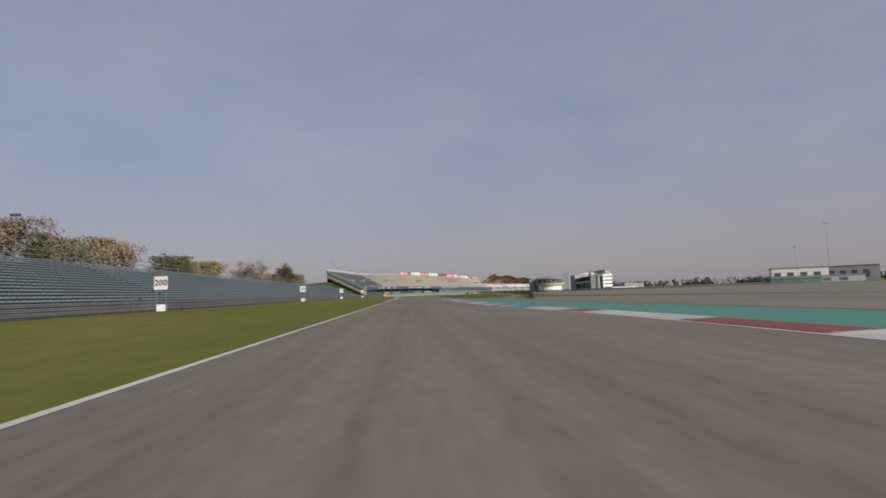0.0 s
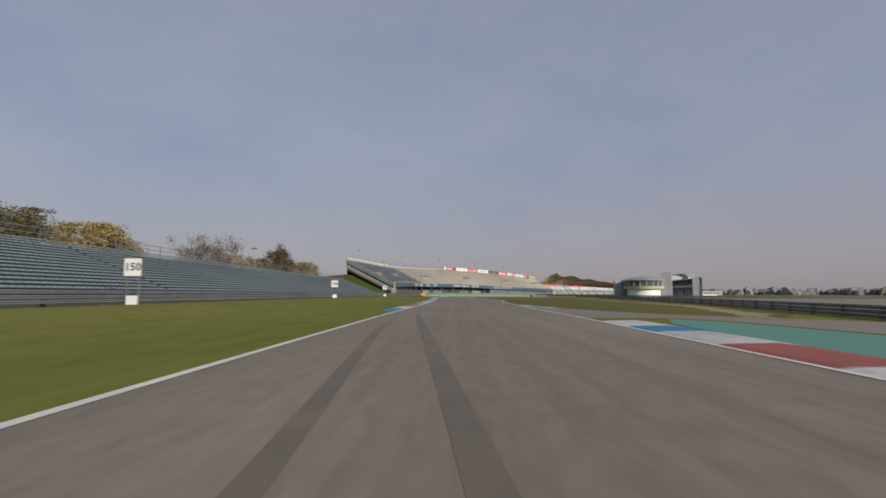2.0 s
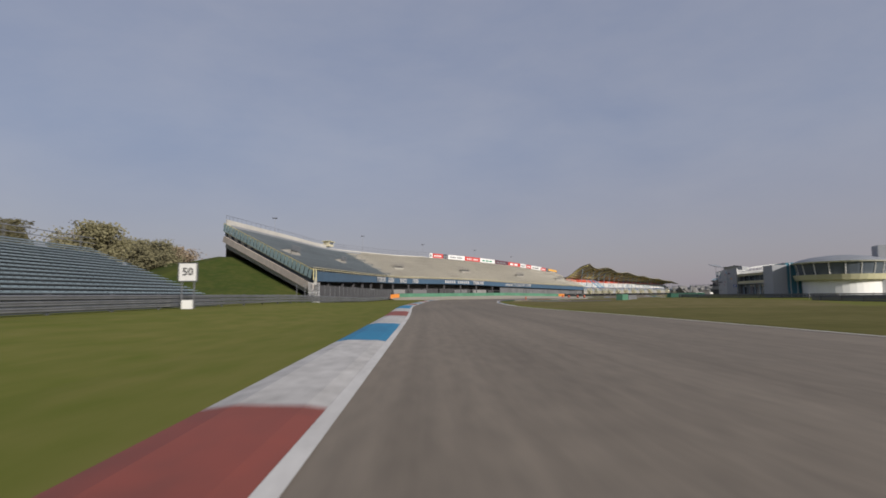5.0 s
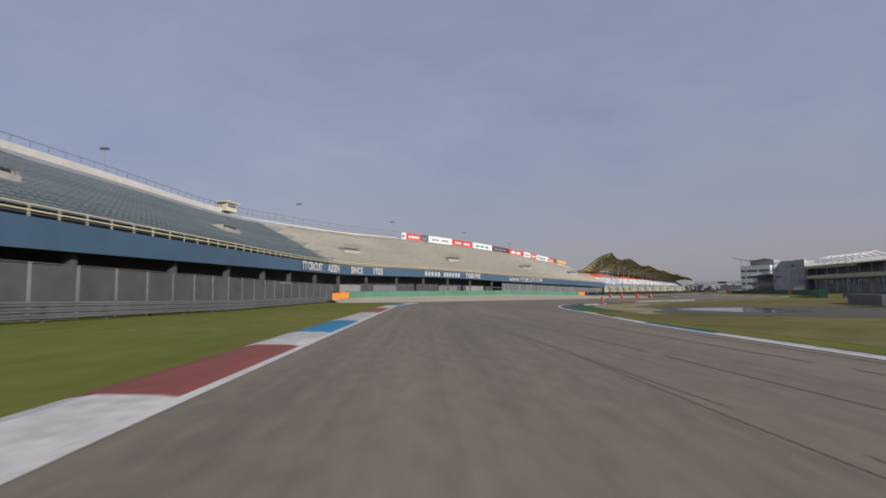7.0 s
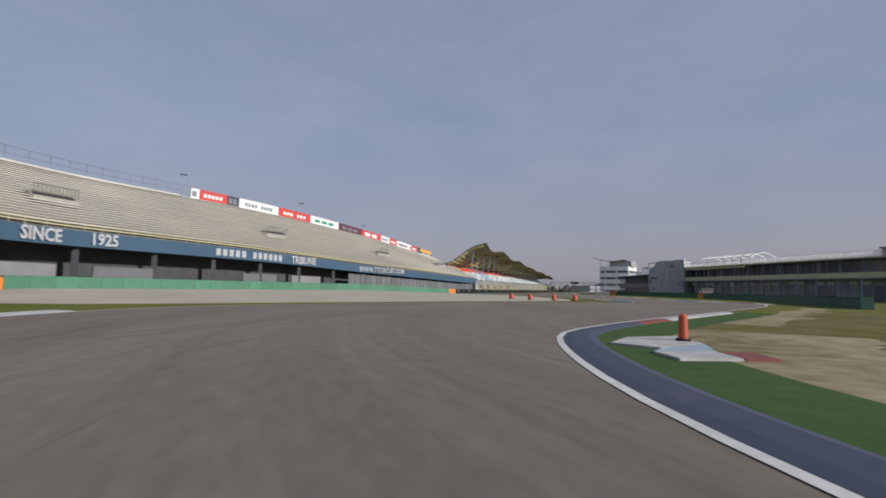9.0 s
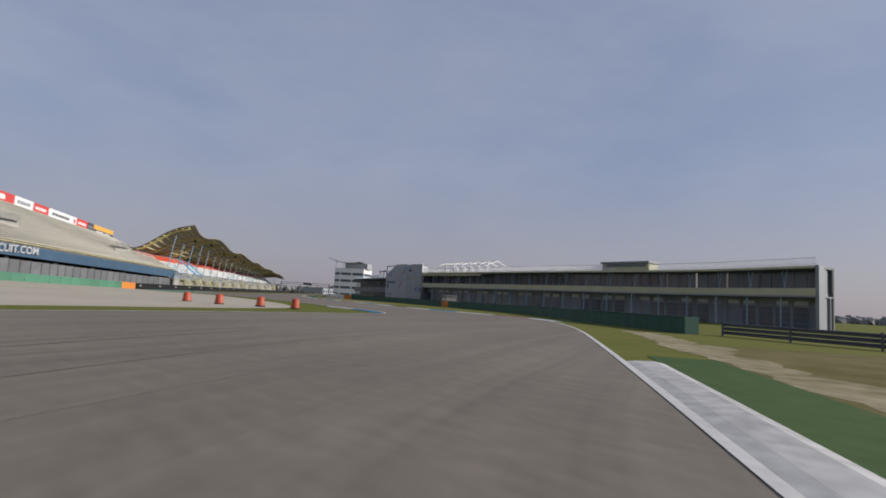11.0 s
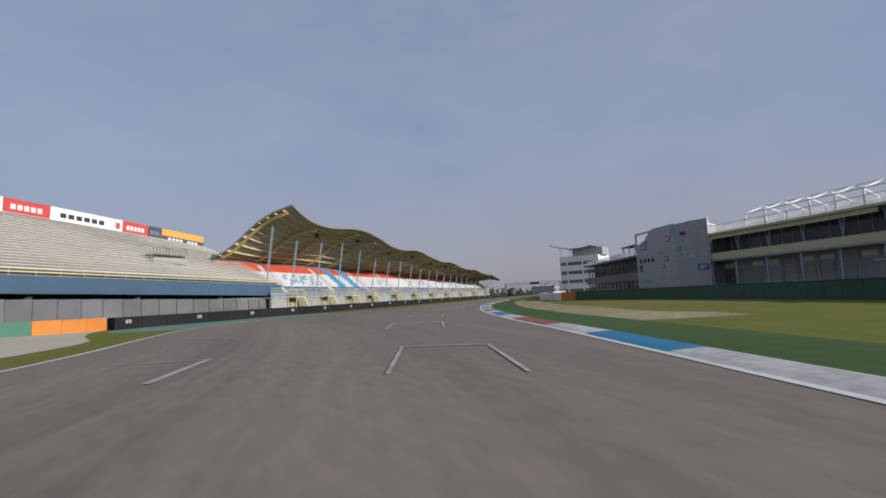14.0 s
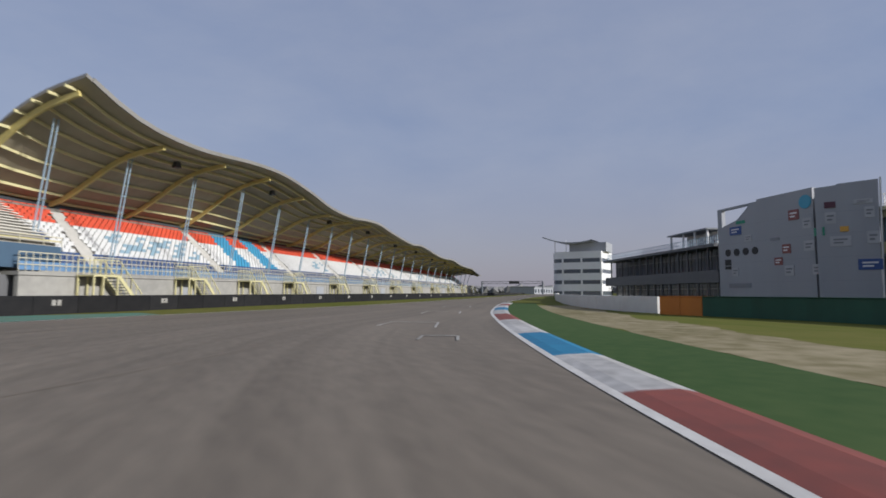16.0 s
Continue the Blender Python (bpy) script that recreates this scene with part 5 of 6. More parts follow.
for i, v in ((5, 0.34), (22, 0.36), (43, 0.36), (61, 0.36), (78, 0.36), (95, 0.36)):
    if i < len(FR) - 2:
        stair_mouth(i, v)

# grass embankment under the stand's end, beyond the low stand
b = Build()
b.weld = True
lines = []
for v in (-0.06, 0.02, 0.12, 0.3, 0.5, 0.7, 0.9, 1.05, 1.2, 1.5, 1.9):
    c = e0.lerp(e1, v)
    h = max(0.0, min(0.5 + 8.0 * v, 8.0 + 0.5 * math.sin(3 * v)))
    lines.append([Vector((c.x + eo.x * o, c.y + eo.y * o, h * k)) for o, k in ((-9 * max(0, min(v, 1)), 0.6), (-4 * max(0, min(v, 1)), 0.9), (-0.5 * max(0, min(v, 1)), 1.0), (0.5, 1.0), (3, 0.93), (7, 0.8), (12, 0.55), (18, 0.25), (24, 0.0))])
b.strip(*lines)
setting("embankment", b, "rough_grass", "steep dark-green grassy embankment at the end of the tall stand", "embankment")

# mesh fence and advertising cloth under the first part of the stand
fence = thing("mesh_fence", "grey mesh cloth fence on steel posts below the stand", "fence", (-18, 262, 0))
fl = [p for p in shifted(smooth_line([(-19.4, 228), (-18.6, 240), (-17.6, 262), (-16.4, 284), (-14.6, 300)], 3.0), 0.3)]
for i, p in enumerate(fl):
    b = Build()
    b.tube((p.x, p.y, 0), (p.x, p.y, 2.7), 0.04, n=6)
    part("post", b, "steel", fence)
    if i + 1 < len(fl) and p.y > 236:
        q = fl[i + 1]
        b = Build()
        b.beam((p.x, p.y, 1.42), (q.x, q.y, 1.42), 0.015, 2.4)
        b.beam((p.x, p.y, 2.68), (q.x, q.y, 2.68), 0.05, 0.05)
        part("cloth_panel", b, "mesh_grey", fence)
sh = thing("blue_cabin", "small blue site cabin under the grandstand", "cabin", (-17.6, 281, 0))
b = Build()
b.box((-17.9, 279, 1.25), (1.6, 5.0, 2.4), -5)
part("body", b, "seat_sky", sh)
b = Build()
b.box((-17.9, 279, 2.5), (1.8, 5.2, 0.1), -5)
part("roof", b, "grey_dark", sh)


# ---------------------------------------------------------------- barriers
def barrier(line, length, height, depth, mats, label, name="tyre_barrier", marks=None, foot=None):
    """A row of covered tyre packs along a plan line; mats: a function of the pack's index."""
    ln = smooth_line(line, length)
    root = thing(name, label, "barrier", (ln[0].x, ln[0].y, 0), "barriers")
    for i, (p, q) in enumerate(zip(ln, ln[1:])):
        d = q - p
        a = math.degrees(math.atan2(d.y, d.x))
        L = d.length - 0.03
        b = Build()
        vs = []
        for x in (-L / 2, L / 2):
            for y, z in ((0.0, 0.0), (depth, 0.0), (depth, height - 0.06), (depth - 0.07, height), (0.07, height), (0.0, height - 0.06)):
                vs.append((x, y, z))
        b.add(vs, [(5, 4, 3, 2, 1, 0), (6, 7, 8, 9, 10, 11)] + [(j, (j + 1) % 6, 6 + (j + 1) % 6, 6 + j) for j in range(6)])
        ob = part("pack", b, mats(i), root)
        ob.matrix_world = pose((p.x + q.x) / 2, (p.y + q.y) / 2, foot((p.x + q.x) / 2, (p.y + q.y) / 2) - 0.03 if foot else 0, 0, 0, a)
        if marks and i % marks == 0:
            b = Build()
            for k in range(2):
                b.box((-0.16 + 0.3 * k, -0.008, height * 0.62), (0.22, 0.012, 0.3))
            m2 = part("marker", b, "worn", ob, "faded white marker bars")
            m2.matrix_world = pose((p.x + q.x) / 2, (p.y + q.y) / 2, 0, 0, 0, a)
    return root


barrier([(p.x, p.y) for p in WALL_LINE], 2.0, 1.0, 0.9, lambda i: "orange" if i in (0, 1) or i >= 44 else "mint", "faded green covered tyre barrier behind the gravel trap", foot=wall_foot)
MAIN = [(47.0, 371.2), (52.6, 377.6), (61.5, 388.2), (72, 401), (85, 417.4), (113, 452), (160, 511), (240, 612)]
barrier(MAIN, 2.5, 0.98, 0.8, lambda i: "black", "black rubber belt barrier along the main straight", marks=3)
GREEN = [(51.0, 286.1), (57.5, 294.8), (64.5, 303.2), (70, 310), (75.5, 319), (80.2, 329), (84.8, 340), (89.2, 351.5), (92.4, 362.5), (93.5, 370), (93.2, 376.6)]
glen = [0.0] + list(accumulate((b_ - a_).length for a_, b_ in zip(smooth_line(GREEN, 2.0), smooth_line(GREEN, 2.0)[1:])))
gl = smooth_line(GREEN, 2.0)
barrier([(p.x, p.y) for p in gl][::-1], 1.3, 1.0, -0.9, lambda i: "orange" if i in (0, 1, 33, 34) else "green", "dark green covered tyre barrier in front of the pits")
barrier([(27, 249.6), (29, 252.6)], 1.2, 0.95, 1.0, lambda i: "mint", "short stack of green covered tyres on the infield", "tyre_stack")
barrier([(29.6, 254), (34, 262)], 2.2, 0.75, 0.7, lambda i: "hoarding", "low grey concrete blocks on the infield", "concrete_barrier")

# rails behind the infield and along the pits' end
guardrail(smooth_line([(52.5, 285.2), (49.5, 276), (50, 262), (56, 247), (72, 236), (110, 228), (170, 222)], 2.0), "dark double guardrail round the infield", 3, lambda x, y: 0.0, 0.1, 0.24, "dark_steel")
guardrail(smooth_line([(16, 72), (21.5, 96), (25.4, 111), (29.3, 128), (33.2, 152), (38, 185), (44.5, 231)], 2.0), "dark steel guardrail beyond the grass verge", 3, lambda x, y: 0.0, 0.02, 0.225, "dark_steel")

# marshals' hut behind the pit barrier
mh = thing("marshal_hut", "small grey marshals' hut with a flat roof behind the barrier", "hut", (85.4, 337.2, 0))
b = Build()
b.box((85.4, 337.2, 0.9), (1.9, 2.4, 1.8), -32)
part("body", b, "shade_wall", mh)
b = Build()
b.box((85.4, 337.2, 1.86), (2.2, 2.7, 0.12), -32)
part("roof", b, "grey_dark", mh)
b = Build()
b.box((84.6, 337.72, 1.3), (0.1, 1.6, 0.5), -32)
part("window", b, "glass", mh)

# pit wall
wall = thing("pit_wall", "long low white-painted concrete pit wall", "wall", (93.1, 377.2, 0))
pw = smooth_line([(93.1, 377.2), (95.2, 384.5), (101.6, 396.0), (110.4, 409), (121, 424), (135.5, 443), (166, 483), (256, 588)], 4.0)
for i, (p, q) in enumerate(zip(pw, pw[1:])):
    b = Build()
    d = (q - p).normalized() * 0.02
    b.beam((p.x + d.x, p.y + d.y, 0.48), (q.x - d.x, q.y - d.y, 0.48), 0.35, 0.96)
    part("wall_block", b, "white", wall)


def cone():
    t = thing("marker_drum", "squat orange-red plastic marker drum beside the gravel", "marker", group="marker drums at the gravel edge")
    b = Build()
    b.tube((0, 0, 0), (0, 0, 0.06), 0.31, 0.31, 16)
    part("foot", b, "black", t)
    b = Build()
    b.tube((0, 0, 0.06), (0, 0, 0.58), 0.27, 0.22, 16)
    b.tube((0, 0, 0.58), (0, 0, 0.66), 0.22, 0.12, 16)
    part("body", b, "cone", t)
    return t


c0 = cone()
put(c0, pose(32.3, 312.9, 0.06))
for x, y in ((33.4, 310.4), (35.3, 308.5), (36.5, 306.2)):
    copy_thing(c0, pose(x, y, 0.04))


# ---------------------------------------------------------------- main stand with the wavy roof
P0, U, N = Vector((63.0, 391.4)), Vector((0.607, 0.795)).normalized(), Vector((-0.795, 0.607)).normalized()
LEN = 157.0
BAY = 7.12


def ms(s, m, z):
    """A place in the main stand: s along it, m back from the roof's edge, z up."""
    p = P0 + U * s + N * m
    return Vector((p.x, p.y, z))


def arch(m):
    for (m0, z0), (m1, z1) in zip(ARCH, ARCH[1:]):
        if m <= m1:
            return z0 + (z1 - z0) * (m - m0) / (m1 - m0)
    return ARCH[-1][1]


ARCH = [(p.x, p.y) for p in smooth_line([(-0.2, 0.0), (2.8, -0.65), (5.0, -1.6), (7.3, -3.15), (9.6, -4.65), (11.2, -5.2), (12.6, -5.4)], 0.5)]


CREST = smooth_line([(-2, 14.4), (-0.4, 13.72), (1.7, 12.9), (3.6, 12.36), (6.0, 12.04), (9.4, 11.97), (12.7, 12.22), (16.5, 12.6), (21, 12.78), (24.4, 12.56), (28.7, 11.98), (33.7, 11.15), (40.4, 10.92), (45.4, 11.28), (51, 11.36), (57.6, 10.7),
                     (68.8, 9.95), (76.5, 10.2), (88, 9.4), (97, 9.05), (107, 9.25), (118, 8.5), (130, 8.3), (138, 8.2), (150, 6.9), (170, 6.6)], 0.6)


def crest(s):
    """Height of the roof's front edge along the stand."""
    p, q = next((p, q) for p, q in zip(CREST, CREST[1:]) if q.x >= s)
    return p.y + (q.y - p.y) * (s - p.x) / (q.x - p.x)


def roof_z(s, m):
    return 13.3 + arch(m) + (crest(s) - 13.3) * max(0.0, 1 - max(m, 0) / 12.0)


main = thing("grandstand", "covered grandstand with red, white and blue seats under a wavy roof", "grandstand", (65, 394, 0))
bays = int(LEN // BAY)
mlist = [a[0] for a in ARCH[::2]] + [ARCH[-1][0]]
for k in range(bays):
    ss = [BAY * k + BAY * j / 6 for j in range(7)] if k else [-0.4] + [BAY * j / 6 for j in range(1, 7)]
    b = Build()
    b.weld = True
    tops = [[ms(s, m, roof_z(s, m) + 0.22) for s in ss] for m in mlist]
    bots = [[ms(s, m, roof_z(s, m)) for s in ss] for m in mlist]
    b.strip(*bots, m=0)
    b.strip(*tops, m=1, flip=True)
    b.strip(bots[0], tops[0], m=1, flip=True)
    b.strip([r[0] for r in bots], [r[0] for r in tops], m=1)
    b.strip([r[-1] for r in bots], [r[-1] for r in tops], m=1, flip=True)
    part("roof_sheet", b, ["roof_under", "roof_top"], main)
for k in range(bays + 1):
    s = BAY * k + (0.12 if k == 0 else 0)
    b = Build()
    pts = [ms(s, m, roof_z(s, m) - 0.3) for m in mlist[1:]]
    for p, q in zip(pts, pts[1:]):
        b.beam(p, q, 0.2, 0.36)
    part("rib", b, "rib", main, "curved yellow steel rib")
for j, m in enumerate((1.0, 2.2, 3.4, 4.6, 5.8, 7.0, 8.2, 9.4, 10.6, 11.8)):
    b = Build()
    sl = [-0.7] + [BAY * bays * i / (bays * 3) for i in range(bays * 3 + 1)]
    pts = [ms(s, m, roof_z(max(s, 0), m) - 0.11) for s in sl]
    b.sweep(pts, [(-0.06, -0.09), (0.06, -0.09), (0.06, 0.09), (-0.06, 0.09)])
    part("purlin", b, "pale_yellow", main)
b = Build()
pts = [ms(BAY * bays * i / (bays * 4), -0.22, roof_z(BAY * bays * i / (bays * 4), -0.2) + 0.12) for i in range(bays * 4 + 1)]
for p, q in zip(pts, pts[1:]):
    b.beam(p, q, 0.14, 0.3)
part("gutter", b, "roof_top", main)
for k in range(bays + 1):
    s = 1.3 if k == 0 else BAY * k + 0.2
    for ds in (-0.15, 0.15):
        b = Build()
        b.tube(ms(s + ds, 5.2, 2.8), ms(s + ds, 3.75, roof_z(s, 3.75) - 0.1), 0.05, 0.05, 8)
        part("column", b, "col_blue", main, "pale blue twin column")
    for z in (4.2, 5.6, 7.0, 8.2):
        b = Build()
        b.beam(ms(s - 0.15, 5.2 - 1.45 * (z - 2.8) / 8, z), ms(s + 0.15, 5.2 - 1.45 * (z - 2.8) / 8, z), 0.05, 0.05)
        part("brace", b, "col_blue", main)
for k in range(1, bays, 2):
    b = Build()
    p = ms(BAY * k + 3.5, 2.6, roof_z(BAY * k + 3.5, 2.6) - 0.45)
    b.box(tuple(p), (0.5, 0.5, 0.5), 38, taper=0.7)
    part("loudspeaker", b, "ink", main)

SROWS, SD, SR, SZ, SM = 17, 0.38, 0.285, 2.35, 4.1
b = Build()
b.weld = True
lines = []
for r in range(SROWS):
    z = SZ + SR * r
    m0, m1 = SM + SD * r, SM + SD * (r + 1)
    lines += [[ms(s, m0, z) for s in (-1.5, LEN)], [ms(s, m1, z) for s in (-1.5, LEN)]]
zt = SZ + SR * SROWS
lines += [[ms(s, SM + SD * SROWS, zt + 0.3) for s in (-1.5, LEN)]]
b.strip([ms(s, SM, SZ - 0.5) for s in (-1.5, LEN)], *lines, flip=True)
b.strip(lines[-1], [ms(s, SM + SD * SROWS, 0) for s in (-1.5, LEN)], flip=True)
b.add([ms(-1.5, SM, 0), ms(-1.5, SM, SZ)] + [x[0] for x in lines] + [ms(-1.5, SM + SD * SROWS, 0)], [tuple(range(len(lines) + 3))])
part("terrace", b, "stand_grey", main)


def stripe(s, r):
    """Two slanting blue bands."""
    return 23.8 < s - 0.11 * r < 26.4 or 29.3 < s - 0.11 * r < 31.8


def seat_kind(s, r):
    if r < 4:
        return 2
    if stripe(s, r):
        return 4
    if r >= 12:
        return 1
    if 2.3 < s < 4.3 and 7 <= r <= 8 and int(s / 0.52) % 2:
        return 2
    if 9.5 < s < 19.5 and 5 <= r <= 10 and (int(s / 0.95) * 7 + (r // 2) * 5) % 11 < 5:
        return 3
    if s > 44 and 5 <= r <= 9 and (s % 33) < 15 and (int(s / 1.1) * 5 + (r // 2) * 3) % 9 < 3:
        return 3
    return 0


SEAT_MATS = ["seat_white", "seat_red", "seat_navy", "seat_pale", "seat_sky"]
shells = []
for mm in SEAT_MATS:
    one = Build()
    one.box((0, 0, 0), (0.44, 0.30, 0.05))
    one.box((0, 0.17, 0.15), (0.44, 0.05, 0.30))
    shells.append(one.mesh("seat", mm))
b = Build()
for r in range(SROWS):
    z, m = SZ + SR * r, SM + SD * r
    s = -1.2
    a = math.degrees(math.atan2(U.y, U.x))
    while s < LEN:
        if (s - 0.11 * r - 5.0) % 14.24 > 1.2:
            k = seat_kind(s, r)
            c = ms(s, m + 0.3, z + 0.38)
            if 1.0 < s < 10.4:
                part("seat", shells[k], None, main).matrix_world = pose(c.x, c.y, c.z, 0, 0, a)
                s += 0.52
                continue
            b.box(tuple(c), (0.44, 0.30, 0.05), a, k)
            c = ms(s, m + 0.47, z + 0.53)
            b.box(tuple(c), (0.44, 0.05, 0.30), a, k)
        s += 0.52
part("seating", b, SEAT_MATS, main)["kind"] = "stuff"
s = 5.0
while s < LEN - 2:
    b = Build()
    b.weld = True
    saw = []
    for r in range(2 * SROWS):
        saw += [(SM + SD * 0.5 * r - 0.02, SZ + SR * 0.5 * r - 0.05, r), (SM + SD * 0.5 * r - 0.02, SZ + SR * 0.5 * (r + 1) + 0.02, r), (SM + SD * 0.5 * (r + 1) - 0.02, SZ + SR * 0.5 * (r + 1) + 0.02, r + 1)]
    edges = [[ms(s + o + 0.055 * r, m, z) for m, z, r in saw] for o in (0.05, 1.15)]
    b.strip(*edges)
    part("aisle_stair", b, "aisle", main, "pale concrete aisle stair")
    s += 14.24
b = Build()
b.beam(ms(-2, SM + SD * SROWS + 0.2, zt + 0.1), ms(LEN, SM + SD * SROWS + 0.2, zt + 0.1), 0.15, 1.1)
# the rear wall reuses the dark seat-shade colour
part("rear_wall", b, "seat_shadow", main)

# front walkway with pale railing, plain wall below, and yellow stairs
b = Build()
b.beam(ms(-1.5, 3.3, 2.25), ms(LEN, 3.3, 2.25), 1.7, 0.22)
part("walkway", b, "concrete", main)
b = Build()
for z in (2.75, 3.1, 3.45):
    b.beam(ms(-1.5, 2.5, z), ms(LEN, 2.5, z), 0.045, 0.05)
s = -1.5
while s < LEN:
    b.box(tuple(ms(s, 2.5, 2.9)), (0.035, 0.035, 1.1), 38)
    s += 0.42
part("front_rail", b, "cream", main, "cream-white front railing")
s = -1.5
while s < LEN - 1:
    b = Build()
    b.beam(ms(s + 0.04, 2.56, 2.68), ms(min(s + BAY / 2, LEN) - 0.04, 2.56, 2.68), 0.03, 0.5)
    part("rail_panel", b, "rail_blue", main, "blue kick panel of the front railing")
    s += BAY / 2
for k in range(20):
    b = Build()
    b.beam(ms(-1.5 + 8 * k + 0.05, 2.65, 1.05), ms(-1.5 + 8 * (k + 1) - 0.05 if k < 19 else LEN, 2.65, 1.05), 0.3, 2.1)
    part("wall_panel", b, "concrete", main)
    if k % 3 == 1:
        b = Build()
        b.beam(ms(-1.5 + 8 * k + 5.0, 2.49, 0.95), ms(-1.5 + 8 * k + 7.0, 2.49, 0.95), 0.06, 1.8)
        part("door", b, "grey_clad", main)


def stairs():
    """A steel stair from the walkway to the ground, along +x, its landing at the origin's left."""
    t = thing("access_stair", "pale yellow steel stair and landing at the stand's front", "stair", group="access stairs")
    b = Build()
    b.box((-1.0, 0, 2.2), (1.9, 1.3, 0.1))
    part("landing", b, "pale_yellow", t)
    for dx in (-1.9, -1.2, -0.1):
        for dy in (-0.6, 0.6):
            b = Build()
            b.box((dx, dy, 1.08), (0.09, 0.09, 2.16))
            part("leg", b, "pale_yellow", t)
    for dy in (-0.6, 0.6):
        b = Build()
        b.beam((0, dy, 2.2), (2.0, dy, 0.05), 0.06, 0.24)
        part("stringer", b, "pale_yellow", t)
        b = Build()
        b.weld = True
        for (x0, z0), (x1, z1) in (((-1.95, 3.2), (0, 3.2)), ((0, 3.2), (2.0, 1.05))):
            b.beam((x0, dy, z0), (x1, dy, z1), 0.05, 0.05)
        part("hand_rail", b, "pale_yellow", t)
        for k in range(10):
            x = -1.95 + 0.43 * k
            zb = 2.2 if x < 0 else 2.2 - 1.07 * x
            b = Build()
            b.box((x, dy, zb + 0.5), (0.035, 0.035, 1.0))
            part("baluster", b, "pale_yellow", t)
    for k in range(11):
        b = Build()
        b.box((0.1 + 0.18 * k, 0, 2.05 - 0.193 * k), (0.26, 1.15, 0.04))
        part("tread", b, "steel", t)
    return t


sa = math.degrees(math.atan2(U.y, U.x))
stp = stairs()
place = [4.0, 12.6, 20.9, 29.2, 41.0, 53.0, 66.0, 80.0, 96.0, 114.0, 134.0, 152.0]
for k, s in enumerate(place):
    p = ms(s, 1.7, 0)
    if k == 0:
        put(stp, pose(p.x, p.y, 0, 0, 0, sa))
    else:
        copy_thing(stp, pose(p.x, p.y, 0, 0, 0, sa))

# low grey wall closing the gap between the two stands
hoard = thing("site_hoarding", "light grey mesh hoarding closing the space under the stand", "hoarding", (45, 376, 0))
hl = [(p, f.z) for p, f in zip(shifted(FR, 0.35), FR) if f.y > 349]
for (p, z0), (q, z1) in zip(hl, hl[1:]):
    b = Build()
    d = (q - p).normalized() * 0.03
    zz = min(z0, z1) - 0.4
    b.beam((p.x + d.x, p.y + d.y, zz / 2), (q.x - d.x, q.y - d.y, zz / 2), 0.05, zz)
    part("panel", b, "hoarding", hoard)
    b = Build()
    b.tube((p.x + 0.06, p.y - 0.06, 0), (p.x + 0.06, p.y - 0.06, zz), 0.03, n=6)
    part("post", b, "steel", hoard)


# ---------------------------------------------------------------- pit building
def pit_part(name, b, mats, label=""):
    return part(name, b, mats, pit, label)


pit = thing("pit_building", "long three-level pit building with beige balconies and dark glazing", "pit building", (118, 330, 0))
PL = smooth_line([(119.75, 379.6), (117.4, 364), (114.3, 349.5), (110.3, 328), (106.5, 305), (98.8, 287)], 5.0)
for i, (p, q) in enumerate(zip(PL, PL[1:])):
    d = (q - p).normalized()
    inn = Vector((-d.y, d.x))          # away from the track
    if inn.x < 0:
        inn = -inn

    deep = 8.0 if q.y > 318 else 3.3      # the building narrows towards its end

    def bp(t, dep, z):
        c = p.lerp(q, t) + inn * dep
        return Vector((c.x, c.y, z))

    b = Build()
    b.beam(bp(0, 0.1, 4.85), bp(1, 0.1, 4.85), 0.16, 0.95)
    pit_part("balcony_panel", b, "beige")
    b = Build()
    b.beam(bp(0, 1.6, 4.25), bp(1, 1.6, 4.25), 3.2, 0.22)
    pit_part("balcony_slab", b, "grey_dark")
    b = Build()
    b.beam(bp(0, deep / 2, 8.0), bp(1, deep / 2, 8.0), deep + 0.4, 0.3)
    pit_part("roof_slab", b, "grey_dark")
    b = Build()
    b.beam(bp(0, 3.1, 6.4), bp(1, 3.1, 6.4), 0.12, 3.0)
    pit_part("glazing", b, "glass")
    b = Build()
    b.beam(bp(0, 2.75, 2.1), bp(1, 2.75, 2.1), 0.12, 4.2)
    pit_part("garage_wall", b, "grey_clad")
    for t0, t1 in ((0.05, 0.46), (0.54, 0.95)):
        b = Build()
        b.beam(bp(t0, 2.66, 1.45), bp(t1, 2.66, 1.45), 0.05, 2.9)
        door = pit_part("garage_door", b, ("glass", "grey_dark", "glass")[(i + (t0 > 0.5)) % 3])
        b = Build()
        for z in (0.75, 1.5, 2.25):
            b.beam(bp(t0, 2.62, z), bp(t1, 2.62, z), 0.03, 0.05)
        part("door_rail", b, "steel", door)
        b = Build()
        b.beam(bp(t0 + 0.03, 2.62, 3.45), bp(t1 - 0.03, 2.62, 3.45), 0.05, 0.55)
        pit_part("name_panel", b, ("white", "grey_clad", "white")[(i * 2 + (t0 > 0.5)) % 3])
    b = Build()
    for t in (0.02, 0.35, 0.68):
        b.beam(bp(t, 3.0, 4.9), bp(t, 3.0, 7.9), 0.1, 0.1)
    for t in (0.02, 0.5):
        b.beam(bp(t, 2.5, 0), bp(t, 2.5, 4.2), 0.09, 0.09)
    pit_part("mullion", b, "col_blue")
    b = Build()
    b.beam(bp(0.02, 0.35, 0), bp(0.02, 0.35, 4.4), 0.2, 0.2)
    pit_part("column", b, "col_blue")
    for dt in (-0.12, 0.12):
        b = Build()
        b.beam(bp(0.14, 0.3, 5.3), bp(0.14 + dt * 0.6, 0.3, 7.85), 0.07, 0.07)
        pit_part("strut", b, "col_blue")
    b = Build()
    for z in (8.45, 9.25):
        b.beam(bp(0, 0.2, z), bp(1, 0.2, z), 0.05, 0.07)
